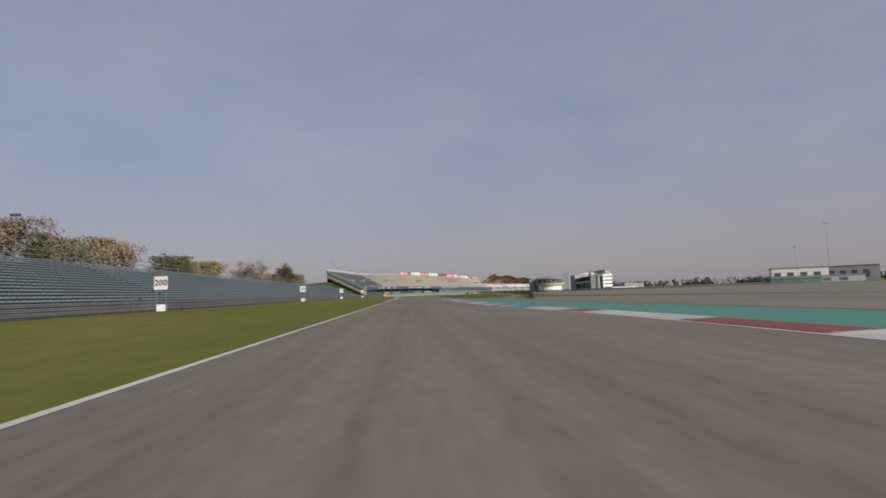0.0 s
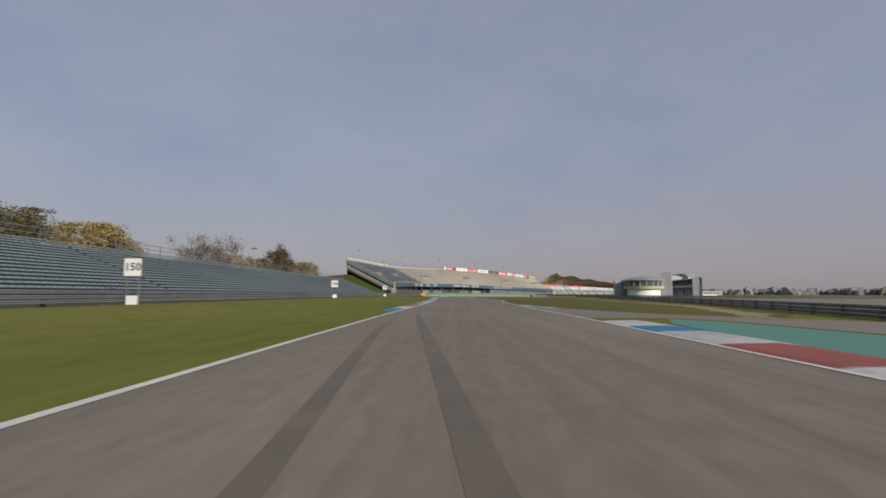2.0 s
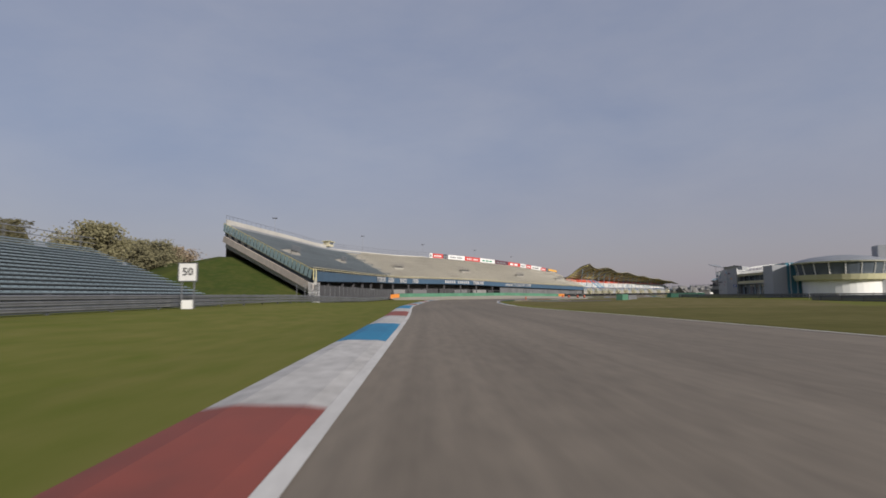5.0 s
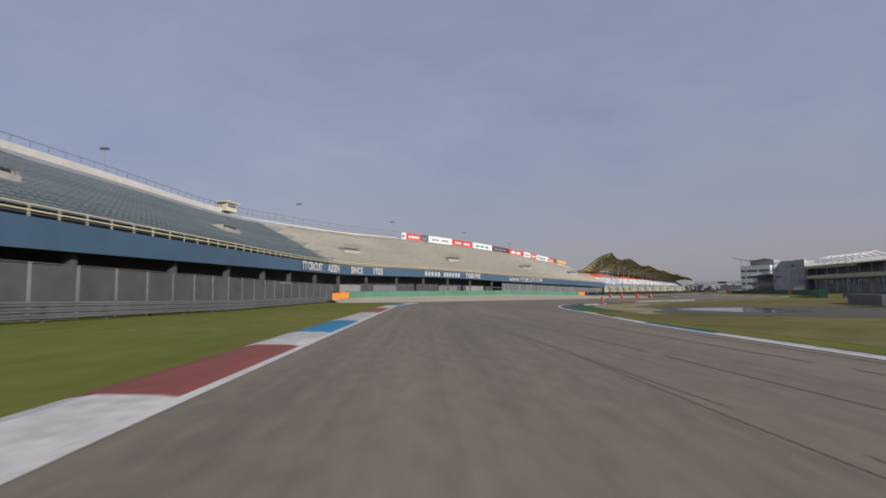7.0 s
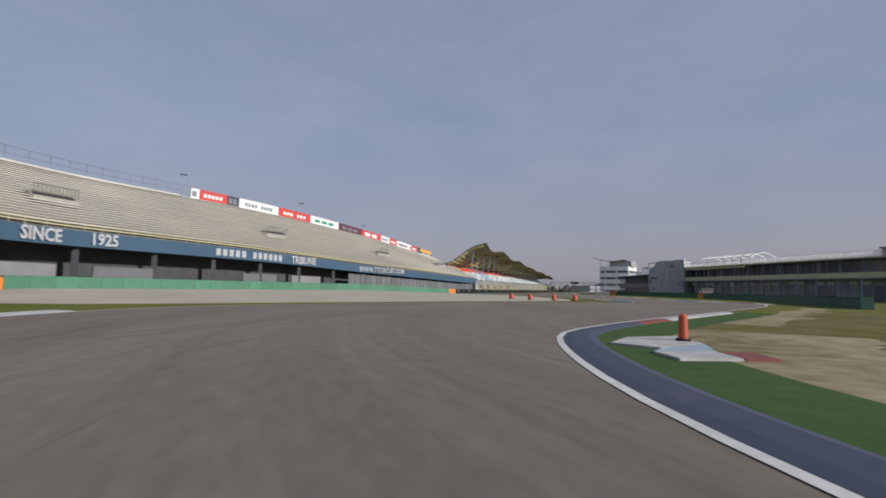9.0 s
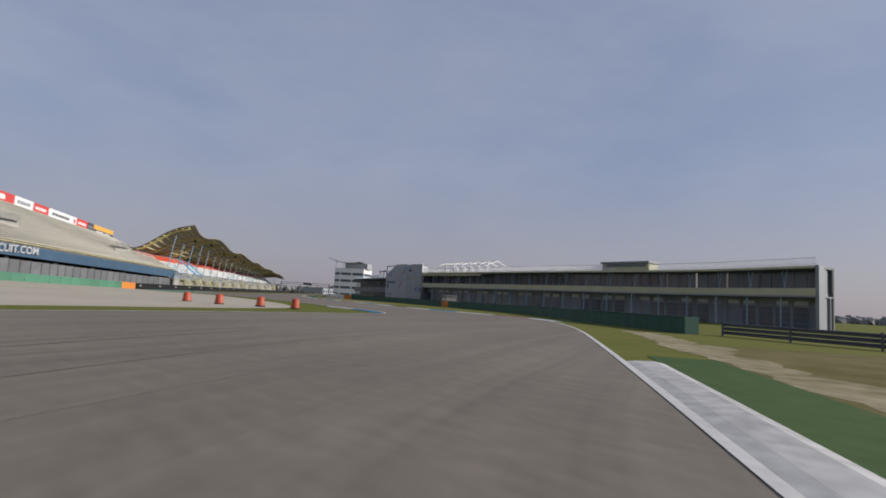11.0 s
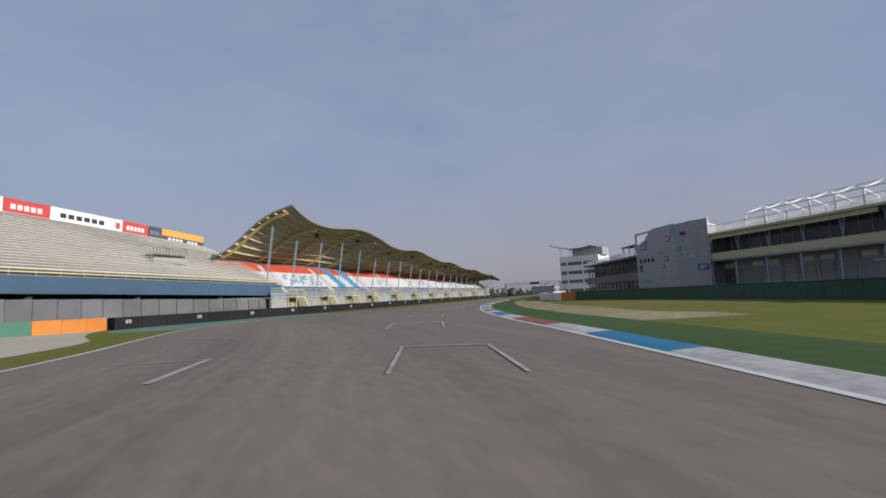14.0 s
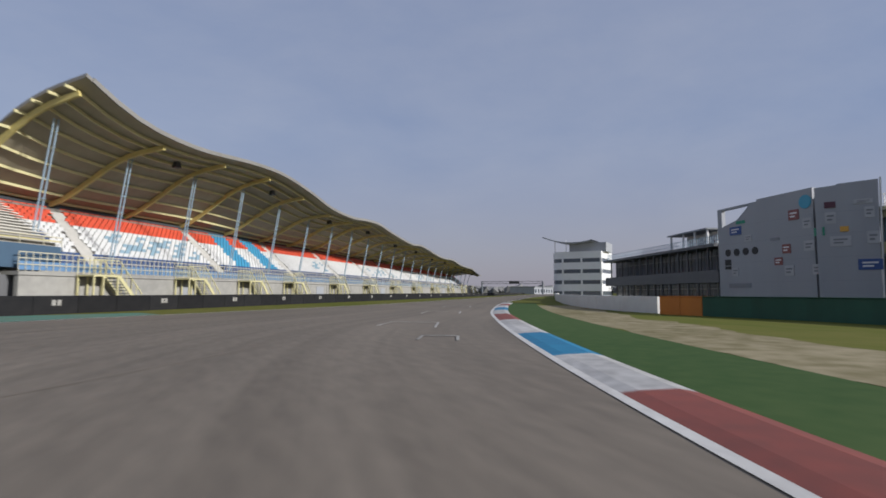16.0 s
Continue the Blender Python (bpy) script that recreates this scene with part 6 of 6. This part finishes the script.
    for k in range(20):
        b.beam(bp(k / 20, 0.2, 8.1), bp(k / 20, 0.2, 9.25), 0.06, 0.06)
    pit_part("roof_rail", b, "white")
    b = Build()
    b.beam(bp(0, -0.26, 8.04), bp(1, -0.26, 8.04), 0.08, 0.3)
    pit_part("fascia", b, "beige")
    if i <= 4:
        b = Build()
        b.beam(bp(0, 0.08, 7.75), bp(1, 0.08, 7.75), 0.14, 0.85)
        pit_part("upper_panel", b, "beige")
    b = Build()
    b.beam(bp(0, deep + 0.08, 4.0), bp(1, deep + 0.08, 4.0), 0.2, 8.0)
    pit_part("rear_wall", b, "shade_wall")

b = Build()
d = (PL[1] - PL[0]).normalized()
inn = Vector((-d.y, d.x)) if d.y < 0 else Vector((d.y, -d.x))
e0_, e1_ = PL[0].xy + inn.xy * 1.2, PL[0].xy + inn.xy * 8.2
b.beam((e0_.x, e0_.y, 4.0), (e1_.x, e1_.y, 4.0), 0.25, 8.0)
pit_part("end_wall", b, "grey_dark")
b = Build()
e_ = PL[-1]
b.box((e_.x + 1.5, e_.y - 0.5, 4.1), (3.6, 0.4, 8.3), -11)
pit_part("end_wall", b, "grey_dark")

box_ = thing("roof_cabin", "olive-beige plant cabin with a dark roof on the pit building", "roof cabin", (110, 316, 8.15))
b = Build()
b.box((110.2, 316.3, 8.8), (3.0, 9.5, 1.3), -11)
part("body", b, "beige", box_)
b = Build()
b.box((110.2, 316.3, 9.62), (3.6, 10.0, 0.34), -11)
part("roof", b, "grey_dark", box_)
b = Build()
b.box((108.68, 316.6, 9.1), (0.1, 8.4, 0.45), -11)
part("window", b, "glass", box_)

tent = thing("roof_frame", "open white steel marquee frame on the pit roof", "marquee frame", (122, 362, 8.15))
for k in range(7):
    y = 353 + 3.2 * k
    b = Build()
    x0, x1 = 115.4 + 0.62 * k, 123.0 + 0.62 * k
    for pa, pb_ in (((x0, y, 8.15), (x0, y, 10.0)), ((x1, y, 8.15), (x1, y, 10.0)), ((x0, y, 10.0), ((x0 + x1) / 2, y, 11.1)), ((x1, y, 10.0), ((x0 + x1) / 2, y, 11.1))):
        b.beam(pa, pb_, 0.16, 0.16)
    part("frame", b, "white", tent)
    if k < 6:
        b = Build()
        b.beam((x0, y, 10.0), (x0 + 0.62, y + 3.2, 10.0), 0.12, 0.12)
        b.beam(((x0 + x1) / 2, y, 11.1), ((x0 + x1) / 2 + 0.62, y + 3.2, 11.1), 0.12, 0.12)
        b.beam((x0, y, 10.0), ((x0 + x1) / 2 + 0.62, y + 3.2, 11.1), 0.08, 0.08)
        part("purlin", b, "white", tent)

# grey slab facade with sponsors' plates
slab = thing("slab_building", "grey metal-clad slab building covered with small plates", "building", (120, 386, 0))
A0, A1, B0, B1 = Vector((119.6, 393.7)), Vector((117.5, 382.8)), Vector((117.1, 382.4)), Vector((119.04, 378.8))


def wall_point(a, b_, s, z, out=0.0):
    d = (b_ - a).normalized()
    o = Vector((d.y, -d.x))
    if o.x > 0:
        o = -o
    p = a + d * s + o * out
    return Vector((p.x, p.y, z))


def slab_wall(a, b_, outline, thick=0.45):
    """A wall with the given outline of (along, up)."""
    bb = Build()
    k = len(outline)
    front = [wall_point(a, b_, s, z) for s, z in outline]
    back = [wall_point(a, b_, s, z, -thick) for s, z in outline]
    bb.add(front + back, [tuple(range(k)), tuple(range(2 * k - 1, k - 1, -1))] + [(i, k + i, k + (i + 1) % k, (i + 1) % k) for i in range(k)])
    return bb


LA, LB = (A1 - A0).length, (B1 - B0).length
part("wall", slab_wall(A0, A1, [(0, 0), (LA, 0), (LA, 10.35), (5.2, 10.3), (5.1, 10.1), (4.3, 10.05), (3.9, 9.6), (2.6, 8.6), (0.7, 8.1), (0.7, 0.0 + 8.0), (0, 8.0)]), "grey_clad", slab)
part("wall", slab_wall(A0, A1, [(0, 8.0), (0.6, 8.0), (0.6, 9.8), (4.2, 9.9), (5.2, 10.1), (0, 10.0)]), "grey_clad", slab)
part("wall", slab_wall(B0, B1, [(0, 0), (LB, 0), (LB + 0.2, 10.45), (1.6, 10.35), (1.5, 10.25), (0, 10.15)]), "grey_clad", slab)
b = Build()
b.prism([(p.x, p.y) for p in (wall_point(A0, A1, 5.5, 0, -0.5), wall_point(A0, A1, LA, 0, -0.5), wall_point(B0, B1, LB - 0.1, 0, -0.5), wall_point(B0, B1, LB - 0.1, 0, -7), wall_point(A0, A1, 5.5, 0, -9))], 0, 9.75)
part("body", b, "grey_clad", slab)
b = Build()
b.beam(wall_point(B0, B1, LB - 0.05, 9.85, -0.5), wall_point(B0, B1, LB - 0.05, 9.85, -7), 0.25, 0.2)
part("parapet_trim", b, "white", slab)
b = Build()
b.prism([(p.x, p.y) for p in (wall_point(A0, A1, 0.8, 0, -0.5), wall_point(A0, A1, 5.45, 0, -0.5), wall_point(A0, A1, 5.45, 0, -9), wall_point(A0, A1, 0.8, 0, -9))], 0, 7.4)
part("body", b, "grey_dark", slab)
b = Build()
b.beam(wall_point(B0, B1, LB + 0.1, 0.3, -0.3), wall_point(B0, B1, LB + 0.35, 10.6, -0.3), 0.5, 0.12)
part("edge_trim", b, "white", slab)
for z in (2.2, 4.2, 6.2, 8.0):
    b = Build()
    b.beam(wall_point(A0, A1, 0, z, 0.002), wall_point(A0, A1, LA, z, 0.002), 0.008, 0.012)
    b.beam(wall_point(B0, B1, 0, z, 0.002), wall_point(B0, B1, LB, z, 0.002), 0.008, 0.012)
    part("panel_joint", b, "grey_dark", slab)


def plate(a, b_, s, z, w, h, mm, mark=None, ring=False):
    w, h = w * 0.88, h * 0.88
    mm = {"ad_red": "plate_red", "ad_white": "plate_white"}.get(mm, mm)
    bb = Build()
    if ring:
        c, d = wall_point(a, b_, s, z, 0.01), wall_point(a, b_, s, z, 0.05)
        bb.tube(c, d, w / 2, w / 2, 16)
    else:
        bb.beam(wall_point(a, b_, s - w / 2, z, 0.03), wall_point(a, b_, s + w / 2, z, 0.03), 0.04, h)
    ob = part("plate", bb, mm, slab, {"ad_blue": "blue plate", "plate_red": "red plate", "ad_green": "green plate", "ad_cyan": "cyan disc", "ink": "black plate"}.get(mm, ""))
    if mark:
        bb = Build()
        for k in range(2):
            zz = z + h * (0.16 - 0.32 * k)
            bb.beam(wall_point(a, b_, s - w * 0.33, zz, 0.06), wall_point(a, b_, s + w * (0.33 - 0.2 * k), zz, 0.06), 0.015, h * 0.16)
        part("mark", bb, mark, ob)


for s, z, w, h, mm in ((2.4, 7.5, 1.7, 0.95, "ad_blue"), (4.0, 6.6, 1.0, 0.75, "ad_white"), (1.25, 4.3, 0.9, 0.7, "ink"), (2.2, 3.3, 0.9, 0.95, "ad_white"), (2.7, 1.9, 3.2, 0.5, "grey_dark"), (3.1, 8.3, 1.3, 0.35, "ad_green"),
                       (9.2, 8.2, 1.2, 1.05, "ad_red"), (10.5, 7.3, 1.0, 1.0, "ad_white"), (11.6, 6.4, 1.1, 0.8, "ad_green"), (10.6, 5.3, 1.15, 1.0, "ad_white")):
    plate(A0, A1, s, z, w, h, mm, {"ad_white": "ink_grey", "ad_blue": "ad_white", "ad_red": "ad_white"}.get(mm))
for s, z, w, h, mm in ((8.3, 5.2, 1.0, 0.95, "ad_red"), (7.4, 4.1, 1.0, 0.8, "ad_red"), (7.1, 6.2, 1.1, 0.3, "grey_dark"), (8.5, 3.2, 1.1, 1.05, "ad_white"), (11.2, 3.2, 0.9, 1.0, "ad_white"), (1.25, 3.75, 0.9, 0.35, "ink")):
    plate(A0, A1, s, z, w, h, mm, {"ad_white": "ink_grey", "ad_red": "ad_white"}.get(mm))
for k in range(4):
    plate(A0, A1, 1.3 + 1.15 * k, 5.3, 0.85, 0.85, "ink", ring=True)
plate(A0, A1, 10.4, 9.2, 1.4, 1.4, "ad_cyan", ring=True)
for s, z, w, h, mm in ((1.4, 8.6, 1.2, 0.6, "ad_maroon"), (1.4, 7.5, 1.15, 1.1, "ad_white"), (4.4, 8.7, 1.9, 0.4, "ad_white"), (4.9, 7.8, 1.0, 1.0, "ad_white"), (2.6, 6.5, 0.9, 0.5, "ad_orange"), (2.2, 5.5, 2.2, 0.95, "ad_white"), (5.1, 5.7, 1.2, 1.15, "ad_white"), (4.7, 3.5, 2.4, 1.0, "ad_blue")):
    plate(B0, B1, s * 0.74, z, w * 0.74, h, mm, {"ad_white": "ink_grey", "ad_blue": "ad_white"}.get(mm))

# dark glazed hospitality wing
wing = thing("glass_wing", "two-storey dark glazed hospitality wing with a roof terrace", "building", (138, 420, 0))
G0, G1 = Vector((121.5, 395.2)), Vector((134.2, 427.2))
gd = (G1 - G0).normalized()
gl_ = (G1 - G0).length


def gp(s, dep, z):
    p = G0 + gd * s + Vector((gd.y, -gd.x)) * dep
    return Vector((p.x, p.y, z))


b = Build()
b.beam(gp(0, 5.5, 6.5), gp(gl_, 5.5, 6.5), 12.0, 0.35)
part("roof_slab", b, "dark_steel", wing)
b = Build()
b.beam(gp(0, 1.0, 3.0), gp(gl_, 1.0, 3.0), 2.2, 1.4)
part("floor_band", b, "dark_steel", wing)
b = Build()
b.beam(gp(0.2, 11.2, 3.2), gp(gl_, 11.2, 3.2), 0.3, 6.4)
b.beam(gp(0.2, 1, 3.2), gp(0.2, 11, 3.2), 0.3, 6.4)
b.beam(gp(gl_ - 0.2, 2.2, 3.2), gp(gl_ - 0.2, 11, 3.2), 0.3, 6.4)
part("rear_wall", b, "shade_wall", wing)
nb_ = 15
for k in range(nb_):
    s0, s1 = gl_ * k / nb_, gl_ * (k + 1) / nb_
    b = Build()
    b.beam(gp(s0, 0.1, 0), gp(s0, 0.1, 6.4), 0.16, 0.16)
    part("column", b, "dark_steel", wing)
    for zc, h in ((1.15, 2.3), (5.0, 2.6)):
        b = Build()
        b.beam(gp(s0 + 0.1, 1.9, zc), gp(s1 - 0.1, 1.9, zc), 0.06, h)
        part("pane", b, "glass", wing)
        b = Build()
        b.beam(gp((s0 + s1) / 2, 1.8, zc - h / 2), gp((s0 + s1) / 2, 1.8, zc + h / 2), 0.06, 0.06)
        b.beam(gp(s0, 1.8, zc + 0.5), gp(s1, 1.8, zc + 0.5), 0.05, 0.06)
        part("mullion", b, "white" if zc < 3 else "steel", wing)
    b = Build()
    for z in (1.1, 2.0):
        b.beam(gp(s0, 0.3, z), gp(s1, 0.3, z), 0.03, 0.04)
    for j in range(6):
        b.beam(gp(s0 + (s1 - s0) * j / 6, 0.3, 0), gp(s0 + (s1 - s0) * j / 6, 0.3, 2.0), 0.03, 0.03)
    part("low_fence", b, "steel", wing)
    b = Build()
    for z in (7.1, 7.6):
        b.beam(gp(s0, 0.2, z), gp(s1, 0.2, z), 0.05, 0.05)
    for j in range(5):
        b.beam(gp(s0 + (s1 - s0) * j / 5, 0.2, 6.65), gp(s0 + (s1 - s0) * j / 5, 0.2, 7.6), 0.05, 0.05)
    part("roof_rail", b, "col_blue", wing)
pav = thing("roof_pavilion", "white roof-top pavilion with an open front", "pavilion", tuple(gp(12, 5, 6.7)))
b = Build()
b.beam(gp(7.6, 6.2, 9.25), gp(17.8, 6.2, 9.25), 6.4, 0.2)
part("roof", b, "grey_dark", pav)
for s in (8, 11, 14, 17.4):
    b = Build()
    b.beam(gp(s, 3.4, 6.7), gp(s, 3.4, 9.2), 0.2, 0.2)
    part("post", b, "white", pav)
b = Build()
b.beam(gp(9.0, 7.0, 7.9), gp(16.5, 7.0, 7.9), 3.5, 2.4)
part("body", b, "white", pav)
for s in (9.6, 12.0, 14.4):
    b = Build()
    b.beam(gp(s, 5.2, 7.9), gp(s + 1.5, 5.2, 7.9), 0.06, 1.3)
    part("window", b, "glass", pav)

# white tower block with a wing-shaped roof
tower = thing("tower_building", "white four-storey race tower with ribbon windows and a wing roof", "building", (176, 490, 0))
fp = []
T0 = Vector((166.9, 488.0))
te, tn = Vector((0.574, -0.819)), Vector((0.819, 0.574))
for i in range(9):
    a = math.pi / 2 * i / 8
    fp.append(T0 + te * (4.0 - 4.0 * math.sin(a)) * 1.0 + tn * (4.0 - 4.0 * math.cos(a)))
foot = [T0 + te * 15.5, T0 + te * 15.5 + tn * 14, T0 + tn * 14] + [p for p in reversed(fp)]


def grow(poly, k):
    c = sum(poly, Vector((0, 0))) / len(poly)
    return [c + (p - c) * k for p in poly]


for k in range(4):
    z = 0.4 + 3.25 * k
    b = Build()
    b.prism([tuple(p) for p in grow(foot, 0.985)], z, z + 1.15)
    part("window_band", b, "glass", tower, "dark ribbon window")
    b = Build()
    b.prism([tuple(p) for p in foot], z + 1.15, z + 3.25)
    part("wall_band", b, "white_clad", tower)
    for j in (0, 3, 6):
        b = Build()
        p = T0 + te * (4.0 + 11.4 * j / 6)
        b.box((p.x, p.y, z + 0.57), (0.5, 0.5, 1.13), -55)
        part("mullion", b, "white_clad", tower)
b = Build()
b.prism([tuple(p) for p in foot], 0, 0.4)
part("plinth", b, "grey_dark", tower)
b = Build()
q = T0 + te * 11 + tn * 6
b.box((q.x, q.y, 14.7), (11.0, 8.0, 2.7), -55)
part("roof_room", b, "grey_clad", tower)
b = Build()
top, bot = [], []
for i in range(15):
    t_ = -2.0 + 15.0 * i / 14
    z = 15.8 + 2.1 * ((i - 9) / 9.0) ** 2
    for lst, dz in ((top, 0.3), (bot, 0.0)):
        p = T0 + te * t_
        lst.append((Vector((p.x - tn.x, p.y - tn.y, z + dz)), Vector((p.x + tn.x * 8, p.y + tn.y * 8, z + dz))))
b.strip([a for a, _ in top], [c for _, c in top])
b.strip([a for a, _ in bot], [c for _, c in bot], flip=True)
b.strip([a for a, _ in bot], [a for a, _ in top])
b.strip([c for _, c in top], [c for _, c in bot])
part("wing_roof", b, "grey_dark", tower, "curved dark wing roof")
for t_ in (1.0, 4.5):
    b = Build()
    p = T0 + te * t_ + tn * 2
    b.tube((p.x, p.y, 13.3), (p.x, p.y, 17.0), 0.1, n=6)
    part("strut", b, "white", tower)

# round control building with its lift tower, beyond the first part of the infield
ctrl = thing("control_building", "round control building with a glass gallery beside a grey tower", "building", (66, 252, 0))
CX, CY = 67.5, 256.0


def drum(r0, r1, z0, z1, n_=36):
    bb = Build()
    bb.tube((CX, CY, z0), (CX, CY, z1), r0, r1, n_)
    return bb


part("base", drum(5.6, 5.6, 0, 3.0), "white_clad", ctrl)
part("gallery_floor", drum(6.6, 6.9, 3.0, 3.9), "beige", ctrl)
part("gallery_glass", drum(6.1, 6.5, 3.9, 5.9), "glass", ctrl)
for i in range(18):
    a = 2 * math.pi * i / 18
    b = Build()
    b.tube((CX + 6.15 * math.cos(a), CY + 6.15 * math.sin(a), 3.9), (CX + 6.55 * math.cos(a), CY + 6.55 * math.sin(a), 5.9), 0.07, n=6)
    part("mullion", b, "white", ctrl)
part("eave", drum(6.9, 7.1, 5.9, 6.1), "white", ctrl)
b = Build()
for r0, r1, z0, z1 in ((7.0, 6.0, 6.1, 6.55), (6.0, 4.2, 6.55, 7.0), (4.2, 2.0, 7.0, 7.28), (2.0, 0.2, 7.28, 7.36)):
    b.tube((CX, CY, z0), (CX, CY, z1), r0, r1, 36)
part("roof", b, "grey_dark", ctrl, "dark shallow domed roof")
b = Build()
b.box((75.3, 255.0, 4.45), (3.4, 3.4, 8.9), -25)
part("tower", b, "grey_clad", ctrl)

b = Build()
b.box((60.3, 262.6, 3.0), (2.4, 4.0, 6.0), -10)
part("stair_core", b, "grey_clad", ctrl, "grey stair core")
b = Build()
b.box((63.9, 262.6, 3.2), (4.6, 4.4, 6.4), -10)
part("glass_annex", b, "blue_glass", ctrl, "pale blue glazed annex")
for k in range(4):
    b = Build()
    b.beam((61.9 + 1.1 * k, 260.65 - 0.19 * k, 0.1), (61.9 + 1.1 * k, 260.65 - 0.19 * k, 6.4), 0.12, 0.1)
    part("annex_mullion", b, "white", ctrl)

# ---------------------------------------------------------------- far things
def gantry(p, q, h, label):
    p, q = Vector(p), Vector(q)
    t = thing("gantry", label, "gantry", (p.x, p.y, 0))
    for e in (p, q):
        b = Build()
        b.box((e.x, e.y, h / 2), (0.7, 0.7, h), 40)
        part("leg", b, "grey_dark", t)
    b = Build()
    for z in (h, h - 1.3):
        b.beam((p.x, p.y, z), (q.x, q.y, z), 0.4, 0.2)
    for k in range(16):
        a, c = p.lerp(q, k / 16), p.lerp(q, (k + 1) / 16)
        b.beam((a.x, a.y, h if k % 2 else h - 1.3), (c.x, c.y, h - 1.3 if k % 2 else h), 0.14, 0.14)
    part("truss", b, "dark_steel", t)
    b = Build()
    a, c = p.lerp(q, 0.45), p.lerp(q, 0.62)
    b.beam((a.x, a.y, h - 0.6), (c.x, c.y, h - 0.6), 0.6, 1.6)
    part("signal_box", b, "ink", t)


gantry((212, 612), (239, 593), 7.2, "dark steel start gantry over the main straight")


def hall(x, y, w, d, h, turn, wallm, roofm, label):
    t = thing("hall", label, "hall", (x, y, 0), "distant halls")
    b = Build()
    b.box((x, y, h / 2), (w, d, h), turn)
    part("wall", b, wallm, t)
    b = Build()
    b.box((x, y, h + 0.2), (w + 0.8, d + 0.8, 0.4), turn)
    part("roof", b, roofm, t)
    ca, sa_ = math.cos(radians(turn)), math.sin(radians(turn))
    for k in range(max(2, int(w // 7))):
        u = -w / 2 + 3 + 7 * k
        b = Build()
        v = -d / 2 - 0.03
        b.box((x + u * ca - v * sa_, y + u * sa_ + v * ca, h * 0.45), (3.6, 0.12, h * 0.5), turn)
        part("window", b, "glass", t)


for row in ((205, 262, 40, 16, 3.0, -20, "grey_clad", "grey_dark", "low grey paddock hall"),
            (250, 330, 30, 18, 9.0, -30, "white_clad", "roof_top", "white hall beyond the paddock"), (300, 240, 46, 16, 5.0, -12, "white_clad", "grey_clad", "long white hall near the horizon"),
            (175, 236, 20, 10, 2.2, -20, "mint", "grey_dark", "low green service shed"), (330, 400, 60, 22, 11, -38, "grey_clad", "roof_top", "broad grey hall near the horizon"),
            (275, 655, 50, 16, 4.5, 40, "grey_clad", "grey_dark", "grey building beyond the main straight"), (300, 150, 40, 8, 5.0, -15, "white_clad", "grey_clad", "row of white paddock cabins")):
    hall(*row)


def far_woods(name, seed, arc, radius, low, high, label):
    """A ragged belt of distant tree crowns."""
    rnd = random.Random(seed)
    b = Build()
    a = arc[0]
    while a < arc[1]:
        r = radius * rnd.uniform(0.92, 1.1)
        h = rnd.uniform(low, high)
        x, y = 30 + r * math.sin(radians(a)), 250 + r * math.cos(radians(a))
        for k in range(7):
            ww = rnd.uniform(3, 7) * radius / 600
            px, py, pz = x + rnd.gauss(0, 6), y + rnd.gauss(0, 6), h * rnd.uniform(0.1, 0.85)
            u = Vector((rnd.gauss(0, 1), rnd.gauss(0, 1), rnd.gauss(0, 0.6))).normalized()
            v = u.orthogonal().normalized()
            w3 = u.cross(v)
            p = Vector((px, py, pz))
            b.add([p + u * ww, p - u * ww, p + v * ww, p - v * ww, p + w3 * ww * 0.8, p - w3 * ww * 0.8],
                  [(0, 2, 4), (2, 1, 4), (1, 3, 4), (3, 0, 4), (2, 0, 5), (1, 2, 5), (3, 1, 5), (0, 3, 5)])
        a += 0.5
    return tagged(new(name, b.mesh(name, "wood_far")), label, "woods", kind="stuff")


far_woods("far_woods", 5, (-75, 0), 620, 9, 16, "hazy belt of distant bare woods")
far_woods("far_woods", 6, (0, 150), 1100, 6, 11, "hazy belt of distant woods on the horizon")
far_woods("far_woods", 8, (150, 285), 700, 9, 16, "hazy belt of distant woods")


def car(x, y, turn):
    t = thing("car", "small dark red car far ahead on the straight", "car", (x, y, 0.02))
    b = Build()
    pr = [(-2.0, 0.25), (2.0, 0.25), (2.05, 0.62), (1.2, 0.82), (0.6, 1.3), (-1.0, 1.36), (-1.9, 0.9), (-2.05, 0.6)]
    k = len(pr)
    vs = [(u, v, z) for v in (-0.82, 0.82) for u, z in pr]
    b.add(vs, [tuple(range(k)), tuple(range(2 * k - 1, k - 1, -1))] + [(i, k + i, k + (i + 1) % k, (i + 1) % k) for i in range(k)])
    body = part("body", b, "car_paint", t)
    b = Build()
    b.box((-1.55, 0, 1.1), (0.5, 1.4, 0.32))
    part("rear_window", b, "glass", t)
    for u in (-1.3, 1.3):
        for v in (-0.78, 0.78):
            b = Build()
            b.tube((u, v - 0.1, 0.3), (u, v + 0.1, 0.3), 0.3, n=14)
            wh = part("wheel", b, "black", t)
            b = Build()
            b.tube((u, v - 0.105, 0.3), (u, v + 0.105, 0.3), 0.17, n=10)
            part("rim", b, "steel", wh)
    for v in (-0.6, 0.6):
        b = Build()
        b.box((-2.03, v, 0.72), (0.06, 0.3, 0.14))
        part("tail_light", b, "ad_red", t)
    put(t, pose(x, y, 0.02, 0, 0, turn))


car(196, 556, 51)
